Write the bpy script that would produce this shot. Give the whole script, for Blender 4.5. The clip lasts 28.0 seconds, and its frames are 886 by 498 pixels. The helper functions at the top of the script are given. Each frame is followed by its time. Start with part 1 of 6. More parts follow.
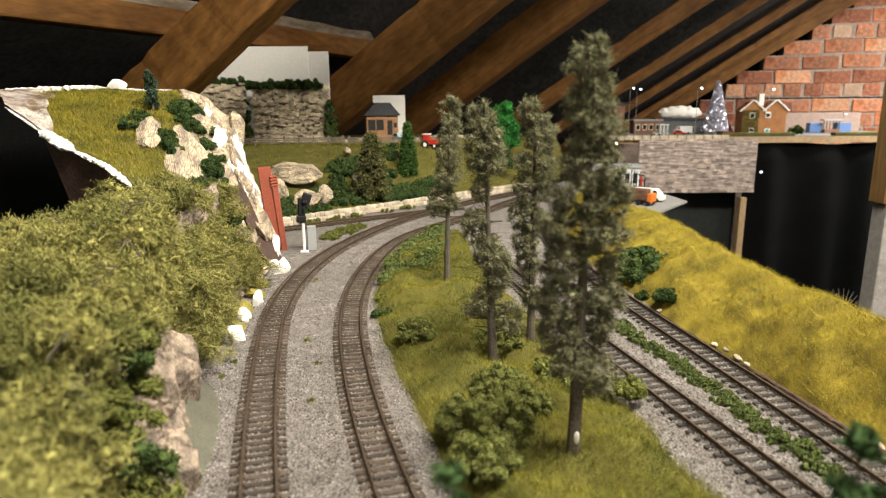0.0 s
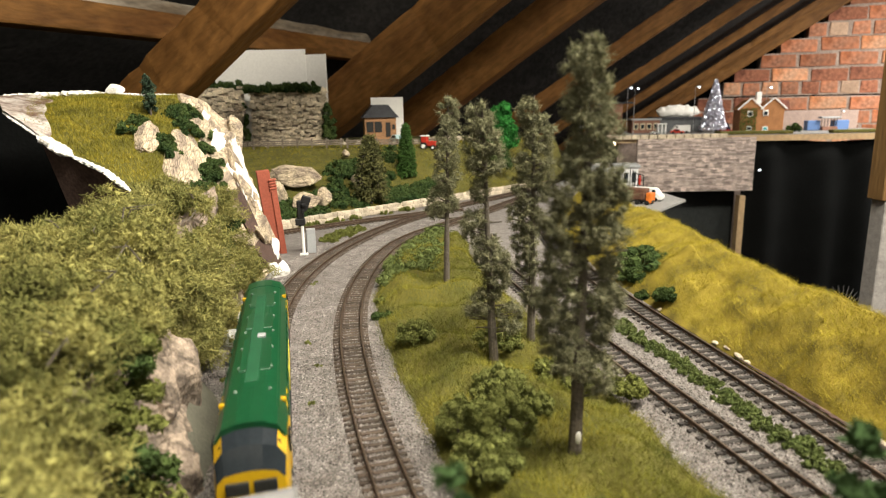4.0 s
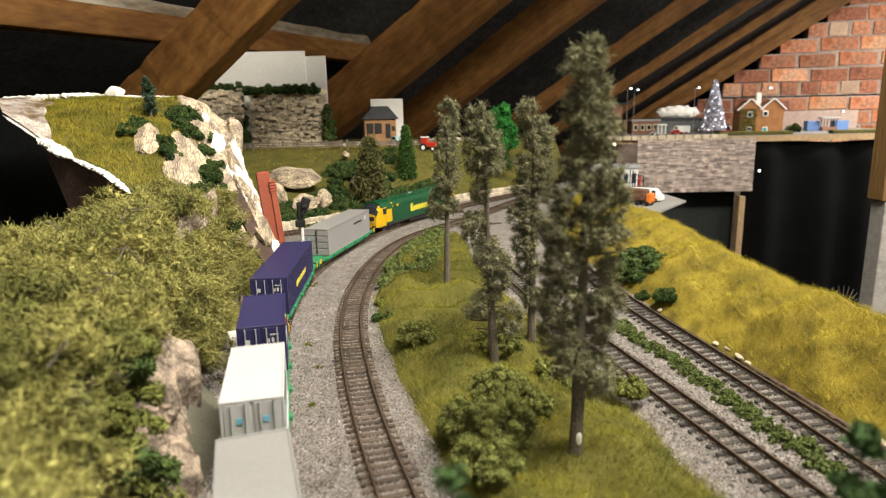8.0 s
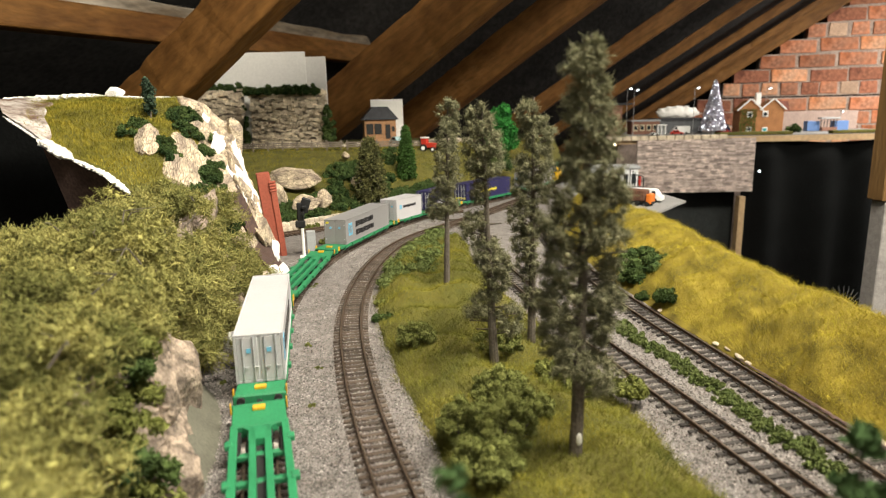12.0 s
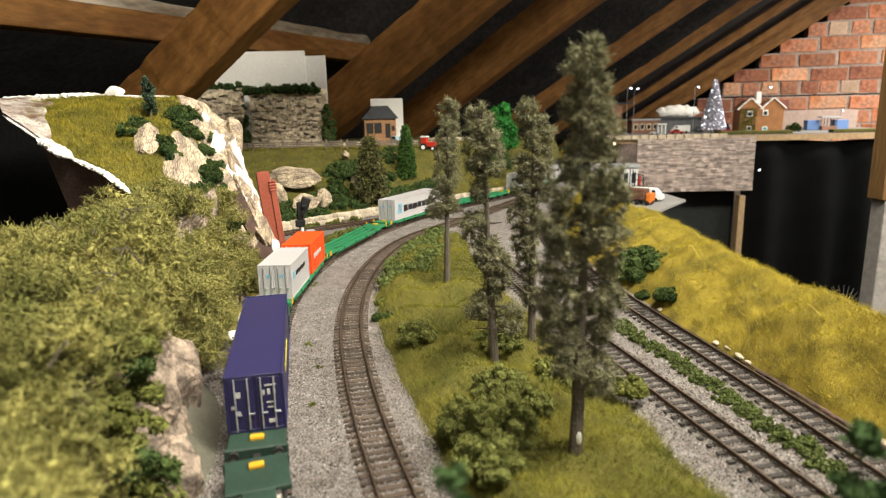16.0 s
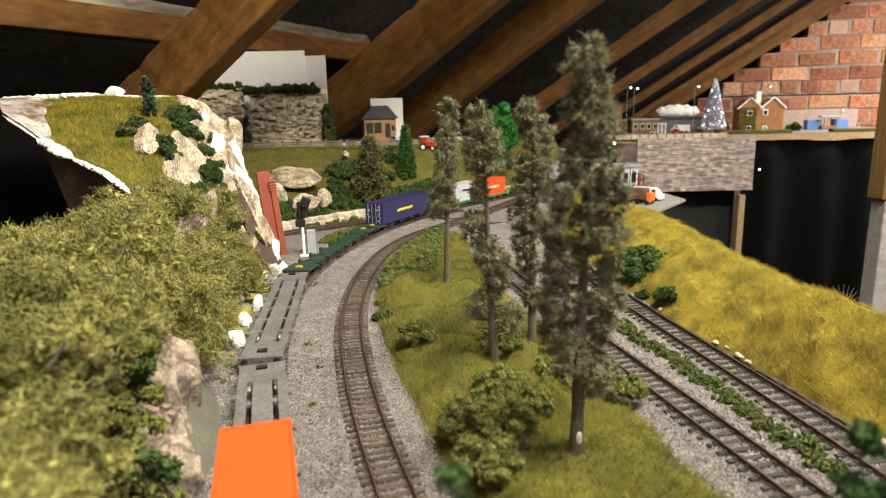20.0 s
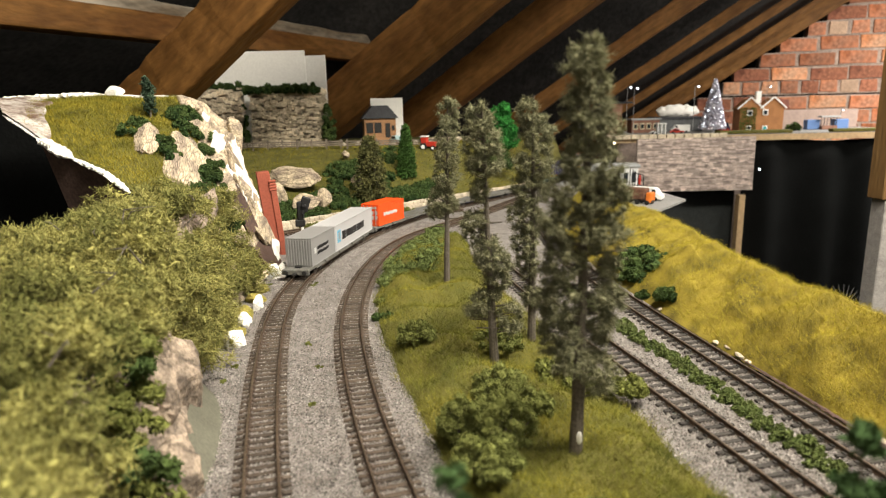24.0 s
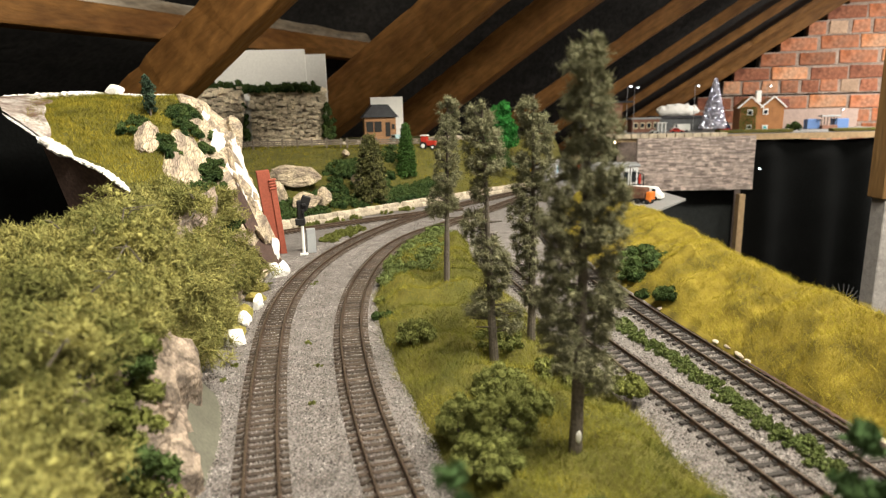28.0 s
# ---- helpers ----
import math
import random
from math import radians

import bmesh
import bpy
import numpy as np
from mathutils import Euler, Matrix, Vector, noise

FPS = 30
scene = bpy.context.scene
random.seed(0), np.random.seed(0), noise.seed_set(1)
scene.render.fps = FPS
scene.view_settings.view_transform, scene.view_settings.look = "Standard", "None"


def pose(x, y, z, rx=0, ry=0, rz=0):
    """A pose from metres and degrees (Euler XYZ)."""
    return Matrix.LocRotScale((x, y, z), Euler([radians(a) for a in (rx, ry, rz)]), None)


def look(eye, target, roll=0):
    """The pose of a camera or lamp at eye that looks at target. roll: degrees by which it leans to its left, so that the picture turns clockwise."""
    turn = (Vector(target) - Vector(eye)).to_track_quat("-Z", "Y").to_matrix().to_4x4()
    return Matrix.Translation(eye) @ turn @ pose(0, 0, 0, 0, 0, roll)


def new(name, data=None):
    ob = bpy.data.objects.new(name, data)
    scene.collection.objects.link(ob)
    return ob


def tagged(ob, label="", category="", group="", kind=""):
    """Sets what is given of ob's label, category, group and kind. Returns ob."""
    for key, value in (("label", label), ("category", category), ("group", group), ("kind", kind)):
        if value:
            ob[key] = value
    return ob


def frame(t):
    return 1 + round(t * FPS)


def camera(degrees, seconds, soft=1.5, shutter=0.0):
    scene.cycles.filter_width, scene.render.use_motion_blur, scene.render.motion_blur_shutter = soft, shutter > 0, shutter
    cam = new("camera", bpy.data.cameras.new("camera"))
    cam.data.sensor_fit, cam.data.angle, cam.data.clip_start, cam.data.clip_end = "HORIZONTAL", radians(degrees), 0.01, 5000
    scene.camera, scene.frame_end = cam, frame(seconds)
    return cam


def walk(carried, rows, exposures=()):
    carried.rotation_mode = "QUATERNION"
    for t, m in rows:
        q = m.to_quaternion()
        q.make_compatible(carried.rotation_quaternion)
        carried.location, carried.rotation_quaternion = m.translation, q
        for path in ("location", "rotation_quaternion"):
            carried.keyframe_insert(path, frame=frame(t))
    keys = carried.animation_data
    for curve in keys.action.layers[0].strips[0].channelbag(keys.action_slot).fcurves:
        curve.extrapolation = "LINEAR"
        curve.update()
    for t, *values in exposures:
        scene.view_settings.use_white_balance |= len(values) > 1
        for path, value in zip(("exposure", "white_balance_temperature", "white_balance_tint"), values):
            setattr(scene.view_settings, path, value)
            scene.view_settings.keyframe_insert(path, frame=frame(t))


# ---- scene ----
# the camera stands on a small tripod over the near end of the layout and settles a little
cam = camera(70.2, 28.0, soft=1.0, shutter=0.4)
EYE = (0.0, 0.0, 0.187)
cam.data.dof.use_dof, cam.data.dof.focus_distance, cam.data.dof.aperture_fstop = True, 0.62, 10.8
SWAY = [  # seconds, nod (up), lean, turn, in degrees
    (0.0, -0.085, 0.755, 0.04), (0.5, -0.053, 0.36, 0.023), (1.0, -0.035, 0.23, 0.007), (2.0, -0.006, 0.20, -0.01), (3.0, 0.02, 0.15, -0.01),
    (5.5, 0.067, 0.16, -0.01), (7.0, 0.11, 0.05, 0.0), (8.0, 0.155, 0.02, 0.0), (9.0, 0.20, 0.01, 0.0), (10.5, 0.217, 0.02, 0.0), (12.5, 0.185, -0.03, 0.0),
    (14.5, 0.131, 0.0, 0.0), (17.0, 0.118, -0.06, 0.005), (20.0, 0.10, -0.08, 0.006), (23.5, 0.095, -0.075, 0.006), (25.0, 0.05, -0.03, 0.0), (28.0, 0.0, 0.0, 0.0)]
walk(cam, [(t, pose(*EYE) @ pose(0, 0, 0, 0, 0, turn) @ pose(0, 0, 0, 77.5 + nod, 0, 0) @ pose(0, 0, 0, 0, 0, -1.2 + lean))
           for t, nod, lean, turn in SWAY])

# ---- light: unseen lamps under the ridge, over the near end, behind it and over the town ----
world = bpy.data.worlds.new("room")
scene.world = world
world.use_nodes = True
world.node_tree.nodes["Background"].inputs[0].default_value = (1.0, 0.86, 0.7, 1)
world.node_tree.nodes["Background"].inputs[1].default_value = 0.02
scene.view_settings.exposure = 0.7


def tube_lamp(x, y, z, length, target, watts, tone, width=0.12):
    data = bpy.data.lights.new("tube_lamp", "AREA")
    data.shape, data.size, data.size_y, data.energy, data.color = "RECTANGLE", length, width, watts, tone
    ob = new("tube_lamp", data)
    ob.matrix_world = look((x, y, z), target)
    return ob


# stand-ins for the room's lighting, no fitting in view
tube_lamp(0.44, 0.14, 1.14, 0.9, (0.04, 0.90, 0.0), 31, (1.0, 0.93, 0.78))
tube_lamp(1.98, 2.15, 0.63, 0.8, (1.86, 2.32, 0.0), 17, (1.0, 0.94, 0.84))
# added from the right to brighten container sides and hill rocks
tube_lamp(1.30, 0.80, 0.85, 0.9, (-0.1, 0.92, 0.1), 8.5, (1.0, 0.93, 0.8))
# added weak fill from behind the camera, on faces turned to it
tube_lamp(0.0, -1.1, 0.80, 0.8, (-0.1, 1.4, 0.25), 3, (1.0, 0.9, 0.7))

# ---- materials ----
MATS = {}


def mat(name, base, rough=0.8, metal=0.0, vary=0.25, scale=60.0, fine=600.0, bump=0.3, second=None, isle=0.0, obj=0.0, trans=0.0, stretch=None, crack=0.0, spec=None):
    """A procedural surface: two scales of noise in colour, bump, and a spread by piece."""
    if name in MATS:
        return MATS[name]
    m = bpy.data.materials.new(name)
    m.use_nodes = True
    nt = m.node_tree
    n, l = nt.nodes, nt.links
    b = n["Principled BSDF"]
    b.inputs["Roughness"].default_value, b.inputs["Metallic"].default_value = rough, metal
    b.inputs["Specular IOR Level"].default_value = spec if spec is not None else 0.15 if not bump else 0.4
    co = n.new("ShaderNodeTexCoord")
    big, small = n.new("ShaderNodeTexNoise"), n.new("ShaderNodeTexNoise")
    big.inputs["Scale"].default_value, big.inputs["Detail"].default_value = scale, 4
    small.inputs["Scale"].default_value, small.inputs["Detail"].default_value = fine, 3
    where = co.outputs["Object"]
    if stretch:
        mp = n.new("ShaderNodeMapping")
        mp.inputs["Scale"].default_value = stretch
        l.new(where, mp.inputs["Vector"])
        where = mp.outputs[0]
    for k in (big, small):
        l.new(where, k.inputs["Vector"])
    mix = n.new("ShaderNodeMix")
    mix.data_type = "RGBA"
    second = second or [c * (1 - vary) for c in base]
    mix.inputs[6].default_value, mix.inputs[7].default_value = (*base, 1), (*second, 1)
    ramp = n.new("ShaderNodeMapRange")
    ramp.inputs[1].default_value, ramp.inputs[2].default_value = 0.35, 0.65
    l.new(big.outputs["Fac"], ramp.inputs[0])
    l.new(ramp.outputs[0], mix.inputs[0])
    hsv = n.new("ShaderNodeHueSaturation")
    l.new(mix.outputs[2], hsv.inputs["Color"])
    val = n.new("ShaderNodeMapRange")
    val.inputs[1].default_value, val.inputs[2].default_value = 0.3, 0.7
    val.inputs[3].default_value, val.inputs[4].default_value = 1 - vary, 1 + vary
    l.new(small.outputs["Fac"], val.inputs[0])
    last = val.outputs[0]
    for spread, node, out in ((isle, "ShaderNodeNewGeometry", "Random Per Island"), (obj, "ShaderNodeObjectInfo", "Random")):
        if spread:
            src, rng, mul = n.new(node), n.new("ShaderNodeMapRange"), n.new("ShaderNodeMath")
            rng.inputs[3].default_value, rng.inputs[4].default_value = 1 - spread, 1 + spread
            mul.operation = "MULTIPLY"
            l.new(src.outputs[out], rng.inputs[0])
            l.new(rng.outputs[0], mul.inputs[0])
            l.new(last, mul.inputs[1])
            last = mul.outputs[0]
    if crack:
        vo, cr, mul = n.new("ShaderNodeTexVoronoi"), n.new("ShaderNodeMapRange"), n.new("ShaderNodeMath")
        vo.feature, mul.operation = "DISTANCE_TO_EDGE", "MULTIPLY"
        vo.inputs["Scale"].default_value = crack
        wob = n.new("ShaderNodeVectorMath")
        wob.operation = "MULTIPLY_ADD"
        wob.inputs[1].default_value = (0.6 / crack,) * 3
        l.new(big.outputs["Color"], wob.inputs[0])
        l.new(where, wob.inputs[2])
        l.new(wob.outputs[0], vo.inputs["Vector"])
        cr.inputs[1].default_value, cr.inputs[2].default_value, cr.inputs[3].default_value, cr.inputs[4].default_value = 0.0, 0.07, 0.5, 1.0
        l.new(vo.outputs["Distance"], cr.inputs[0])
        l.new(cr.outputs[0], mul.inputs[0])
        l.new(last, mul.inputs[1])
        last = mul.outputs[0]
    l.new(last, hsv.inputs["Value"])
    l.new(hsv.outputs["Color"], b.inputs["Base Color"])
    if bump:
        bp = n.new("ShaderNodeBump")
        bp.inputs["Strength"].default_value, bp.inputs["Distance"].default_value = bump, 0.6 / fine
        l.new(small.outputs["Fac"], bp.inputs["Height"])
        l.new(bp.outputs["Normal"], b.inputs["Normal"])
    if trans:
        b.inputs["Transmission Weight"].default_value = trans
    MATS[name] = m
    return m


def glow(name, colour, strength):
    m = mat(name, colour, 0.4, vary=0.0, bump=0)
    b = m.node_tree.nodes["Principled BSDF"]
    b.inputs["Emission Color"].default_value, b.inputs["Emission Strength"].default_value = (*colour, 1), strength
    return m


BALLAST = mat("ballast_grit", (0.21, 0.19, 0.178), 0.95, vary=0.45, scale=90, fine=1500, bump=0.9, second=(0.14, 0.126, 0.117))
STONES = mat("ballast_stones", (0.30, 0.275, 0.26), 0.9, vary=0.2, isle=0.7, bump=0, second=(0.19, 0.165, 0.152))
SLEEPER_DK = mat("dark_sleeper", (0.03, 0.026, 0.024), 0.8, vary=0.35, obj=0.35, fine=900, second=(0.055, 0.046, 0.04))
SLEEPER = mat("sleeper_brown", (0.062, 0.042, 0.03), 0.8, vary=0.35, obj=0.35, fine=900, second=(0.10, 0.078, 0.06))
RAIL = mat("rusty_rail", (0.085, 0.052, 0.034), 0.55, 0.3, vary=0.3, scale=200)
RAILHEAD = mat("worn_railhead", (0.20, 0.15, 0.11), 0.4, 0.7, vary=0.3, scale=120)
GRASS_O = mat("olive_grass_blades", (0.275, 0.23, 0.028), 0.9, vary=0.25, scale=38, fine=300, isle=0.45, bump=0, second=(0.12, 0.115, 0.017))
GRASS_S = mat("strip_grass_blades", (0.225, 0.205, 0.032), 0.9, vary=0.3, scale=24, fine=300, isle=0.45, bump=0, second=(0.085, 0.092, 0.018))
GRASS_Y = mat("yellow_grass_blades", (0.41, 0.338, 0.042), 0.9, vary=0.2, scale=25, fine=300, isle=0.4, bump=0, second=(0.28, 0.225, 0.025))
TURF_O = mat("olive_turf", (0.12, 0.105, 0.02), 0.95, vary=0.35, scale=40, fine=900, bump=0.8, second=(0.07, 0.07, 0.012))
TURF_Y = mat("yellow_turf", (0.30, 0.23, 0.03), 0.95, vary=0.3, scale=40, fine=900, bump=0.8, second=(0.11, 0.085, 0.012))
LICHEN = mat("lichen_foliage", (0.30, 0.277, 0.09), 0.95, vary=0.25, scale=26, fine=250, isle=0.4, bump=0, second=(0.13, 0.132, 0.04))
CLUMP = mat("olive_clump_foliage", (0.15, 0.162, 0.045), 0.95, vary=0.25, scale=30, fine=300, isle=0.18, bump=0, second=(0.11, 0.12, 0.028))
SHRUB = mat("pale_olive_shrub", (0.145, 0.155, 0.045), 0.95, vary=0.2, scale=60, fine=400, isle=0.13, bump=0, second=(0.11, 0.122, 0.034))
DARKLEAF = mat("dark_green_foliage", (0.07, 0.1, 0.028), 0.95, vary=0.25, scale=30, fine=300, isle=0.25, bump=0, second=(0.025, 0.05, 0.016))
NEARLEAF = mat("deep_green_foliage", (0.055, 0.10, 0.035), 0.95, vary=0.25, scale=30, fine=300, isle=0.2, bump=0, second=(0.03, 0.055, 0.018))
SCRUB = mat("siding_scrub_foliage", (0.115, 0.14, 0.045), 0.95, vary=0.25, scale=40, fine=300, isle=0.18, bump=0, second=(0.075, 0.10, 0.03))
BRIGHTLEAF = mat("bright_green_foliage", (0.03, 0.16, 0.03), 0.9, vary=0.25, scale=30, fine=300, isle=0.4, bump=0)
FIR = mat("fir_foliage", (0.175, 0.172, 0.102), 0.95, vary=0.15, scale=45, fine=300, isle=0.18, bump=0, second=(0.155, 0.15, 0.085))
BARK = mat("grey_bark", (0.12, 0.10, 0.08), 0.9, vary=0.35, scale=80, fine=700, bump=0.6)
ROCK = mat("limestone_rock", (0.61, 0.50, 0.355), 0.9, vary=0.40, scale=46, fine=300, bump=1.0, second=(0.27, 0.215, 0.17), stretch=(0.7, 2.6, 1.6), crack=75, spec=0.2)
CLIFF = mat("cliff_rock", (0.40, 0.315, 0.245), 0.9, vary=0.35, scale=70, fine=420, bump=1.0, second=(0.15, 0.12, 0.098), crack=34, spec=0.2)
GREYROCK = mat("grey_rock", (0.27, 0.235, 0.20), 0.9, vary=0.4, scale=40, fine=300, bump=0.9, second=(0.10, 0.085, 0.075), crack=50)
WALLSTONE = mat("pale_wall_stone", (0.56, 0.48, 0.37), 0.9, vary=0.2, obj=0.25, isle=0.2, fine=500, bump=0.6)
PLASTER = mat("white_plaster", (0.82, 0.80, 0.76), 0.85, vary=0.08, scale=40, fine=300, bump=0.5)
BROWNCARD = mat("brown_painted_shell", (0.085, 0.05, 0.04), 0.8, vary=0.3, scale=30, fine=300)
TIMBER = mat("rafter_wood", (0.185, 0.087, 0.024), 0.65, vary=0.3, scale=11, fine=70, bump=0.5, second=(0.10, 0.042, 0.011), stretch=(0.3, 1.0, 1.0), spec=0.2)
WANEY = mat("grey_waney_wood", (0.27, 0.235, 0.19), 0.85, vary=0.35, scale=14, fine=90, bump=0.7, second=(0.12, 0.09, 0.06), stretch=(0.25, 1.0, 1.0))
FELT = mat("roof_felt", (0.024, 0.022, 0.021), 0.85, vary=0.4, scale=8, fine=60, spec=0.25)
BRICK = mat("red_brick", (0.40, 0.135, 0.06), 0.9, vary=0.35, scale=13, fine=0.6*110, obj=0.3, bump=0.35, second=(0.36, 0.17, 0.105))
DARKBRICK = mat("dark_brick", (0.21, 0.075, 0.045), 0.9, vary=0.35, scale=15, fine=0.6*120, obj=0.25, bump=0.35, second=(0.30, 0.12, 0.07))
ORANGEBRICK = mat("orange_brick", (0.52, 0.20, 0.085), 0.9, vary=0.3, scale=12, fine=0.6*120, obj=0.2, bump=0.35, second=(0.52, 0.30, 0.19))
PALEBRICK = mat("pale_brick", (0.50, 0.34, 0.24), 0.9, vary=0.25, scale=14, fine=160, obj=0.25, bump=0.6)
MORTAR = mat("grey_mortar", (0.40, 0.31, 0.26), 0.95, vary=0.3, scale=20, fine=160, bump=0.8)
# black curtain cloth; also colours the added dark panel in the hollow hill
CURTAIN_AND_VOID = mat("black_cloth", (0.005, 0.0055, 0.0055), 0.9, vary=0.3, scale=10, fine=200, spec=0.12)
BOARD = mat("plain_softwood", (0.52, 0.36, 0.2), 0.7, vary=0.15, scale=12, fine=90)
GREYBOARD = mat("grey_board", (0.26, 0.255, 0.25), 0.85, vary=0.15, scale=20, fine=300)
WHITECARD = mat("white_card", (0.72, 0.70, 0.67), 0.8, vary=0.05, scale=8, fine=200, bump=0.1)
FLOORING = mat("dark_floor", (0.035, 0.032, 0.03), 0.8, vary=0.3, scale=5, fine=60)

# ---- helpers of this scene ----
rng = np.random.default_rng(7)


def mesh_of(name, verts, faces):
    me = bpy.data.meshes.new(name)
    me.from_pydata([tuple(v) for v in verts], [], [tuple(f) for f in faces])
    me.validate()
    return me


def part(name, bm, material, parent=None, label=""):
    """One mesh object, out of a bmesh or a mesh, under its thing."""
    if isinstance(bm, bmesh.types.BMesh):
        me = bpy.data.meshes.new(name)
        bm.to_mesh(me)
        bm.free()
    else:
        me = bm
    if not me.materials:
        me.materials.append(material)
    ob = new(name, me)
    ob.parent = parent
    if label:
        ob["label"] = label
    return ob


def thing(name, m, label, category, group="", kind=""):
    ob = new(name)
    ob.empty_display_size = 0.02
    ob.matrix_world = m
    return tagged(ob, label, category, group, kind)


def box(sx, sy, sz, x=0, y=0, z=0, bev=0.0, m=None, bm=None, seg=1):
    """A bevelled block centred on x, y with its foot at z."""
    bm = bm or bmesh.new()
    made = bmesh.ops.create_cube(bm, size=1, matrix=(m or Matrix()) @ Matrix.Translation((x, y, z + sz / 2)) @ Matrix.Diagonal((sx, sy, sz, 1)))
    if bev:
        edges = list({e for v in made["verts"] for e in v.link_edges})
        bmesh.ops.bevel(bm, geom=edges, offset=bev, segments=seg, affect="EDGES", profile=0.5)
    return bm


def rod(r1, r2, a, b, n=8, bm=None):
    """A tapered rod from a to b."""
    bm = bm or bmesh.new()
    a, b = Vector(a), Vector(b)
    d = b - a
    m = Matrix.Translation((a + b) / 2) @ d.to_track_quat("Z", "Y").to_matrix().to_4x4()
    bmesh.ops.create_cone(bm, cap_ends=True, segments=n, radius1=r1, radius2=r2, depth=d.length, matrix=m)
    return bm


def ball(r, x, y, z, sx=1, sy=1, sz=1, bm=None, sub=2):
    bm = bm or bmesh.new()
    bmesh.ops.create_icosphere(bm, subdivisions=sub, radius=r, matrix=Matrix.Translation((x, y, z)) @ Matrix.Diagonal((sx, sy, sz, 1)))
    return bm


def prism(outline, depth, bm=None, m=None):
    """An outline in x, z pulled along y."""
    bm = bm or bmesh.new()
    m = m or Matrix()
    f = [bm.verts.new(m @ Vector((x, -depth / 2, z))) for x, z in outline]
    k = [bm.verts.new(m @ Vector((x, depth / 2, z))) for x, z in outline]
    bm.faces.new(f[::-1])
    bm.faces.new(k)
    for i in range(len(f)):
        j = (i + 1) % len(f)
        bm.faces.new((f[i], f[j], k[j], k[i]))
    bmesh.ops.recalc_face_normals(bm, faces=bm.faces)
    return bm


def sheet(name, nu, nv, fn):
    """A grid of nu by nv whose points are fn(u, v), u and v from 0 to 1."""
    verts = [fn(i / (nu - 1), j / (nv - 1)) for j in range(nv) for i in range(nu)]
    faces = [(j * nu + i, j * nu + i + 1, (j + 1) * nu + i + 1, (j + 1) * nu + i) for j in range(nv - 1) for i in range(nu - 1)]
    me = mesh_of(name, verts, faces)
    me.polygons.foreach_set("use_smooth", [True] * len(me.polygons))
    return me


def knobs(centres, radii):
    """Points and faces of small rough balls, the solid hearts of foliage clumps."""
    bm = bmesh.new()
    bmesh.ops.create_icosphere(bm, subdivisions=1, radius=1)
    unit = np.array([v.co[:] for v in bm.verts])
    tri = np.array([[v.index for v in f.verts] for f in bm.faces])
    bm.free()
    c, r = np.asarray(centres, float), np.asarray(radii, float)
    k = len(unit)
    v = c[:, None] + unit[None] * r[:, None, None] * rng.uniform(0.75, 1.2, (len(c), k, 1))
    f = tri[None] + (np.arange(len(c)) * k)[:, None, None]
    return v.reshape(-1, 3), f.reshape(-1, 3)


def leaves(name, pts, size, core=None):
    """Small folded leaves, two triangles each, at the points given, facing every way; core: hearts of clumps as (centres, radii)."""
    pts = np.asarray(pts, float)
    n = len(pts)
    a = rng.normal(size=(n, 3))
    a /= np.linalg.norm(a, axis=1, keepdims=True)
    b = np.cross(a, rng.normal(size=(n, 3)))
    b /= np.linalg.norm(b, axis=1, keepdims=True)
    c = np.cross(a, b)
    s = size * rng.uniform(0.6, 1.4, (n, 1))
    v = np.stack([pts - a * s, pts + b * s * 0.55 + c * s * 0.3, pts + a * s, pts - b * s * 0.55 + c * s * 0.3], 1).reshape(-1, 3)
    i = np.arange(n)[:, None] * 4
    f = np.concatenate([i + [0, 1, 2], i + [0, 2, 3]], 1).reshape(-1, 3)
    if core:
        kv, kf = knobs(*core)
        f = np.concatenate([f, kf + len(v)])
        v = np.concatenate([v, kv])
    return mesh_of(name, v, f)


def strands(name, centres, radii, per, length, width=0.09, heart=0.0):
    """Fibrous foliage: thin strands that spring from the skin of many small balls; heart: the size of their solid hearts."""
    base, away = [], []
    for c, r in zip(centres, radii):
        d = rng.normal(size=(per, 3))
        d /= np.linalg.norm(d, axis=1, keepdims=True)
        base.append(np.asarray(c) + d * r * rng.uniform(0.35, 0.8, (per, 1)))
        away.append(d + rng.normal(size=(per, 3)) * 0.55)
    base, away = np.concatenate(base), np.concatenate(away)
    n = len(base)
    side = np.cross(away, rng.normal(size=(n, 3)))
    side /= np.linalg.norm(side, axis=1, keepdims=True)
    L = length * rng.uniform(0.5, 1.3, (n, 1))
    lie = side * L * width
    one = base + away * L * 0.38 + rng.normal(size=(n, 3)) * L * 0.2
    two = one + away * L * 0.16 + rng.normal(size=(n, 3)) * L * 0.32
    tip = two + rng.normal(size=(n, 3)) * L * 0.34
    v = np.stack([base - lie, base + lie, one + lie, one - lie, two + lie * 0.8, two - lie * 0.8, tip], 1).reshape(-1, 3)
    i = np.arange(n)[:, None] * 7
    f = np.concatenate([i + [0, 1, 2], i + [0, 2, 3], i + [3, 2, 4], i + [3, 4, 5], i + [5, 4, 6]], 1).reshape(-1, 3)
    if heart:
        kv, kf = knobs(centres, heart * np.asarray(radii))
        f = np.concatenate([f, kf + len(v)])
        v = np.concatenate([v, kv])
    return mesh_of(name, v, f)


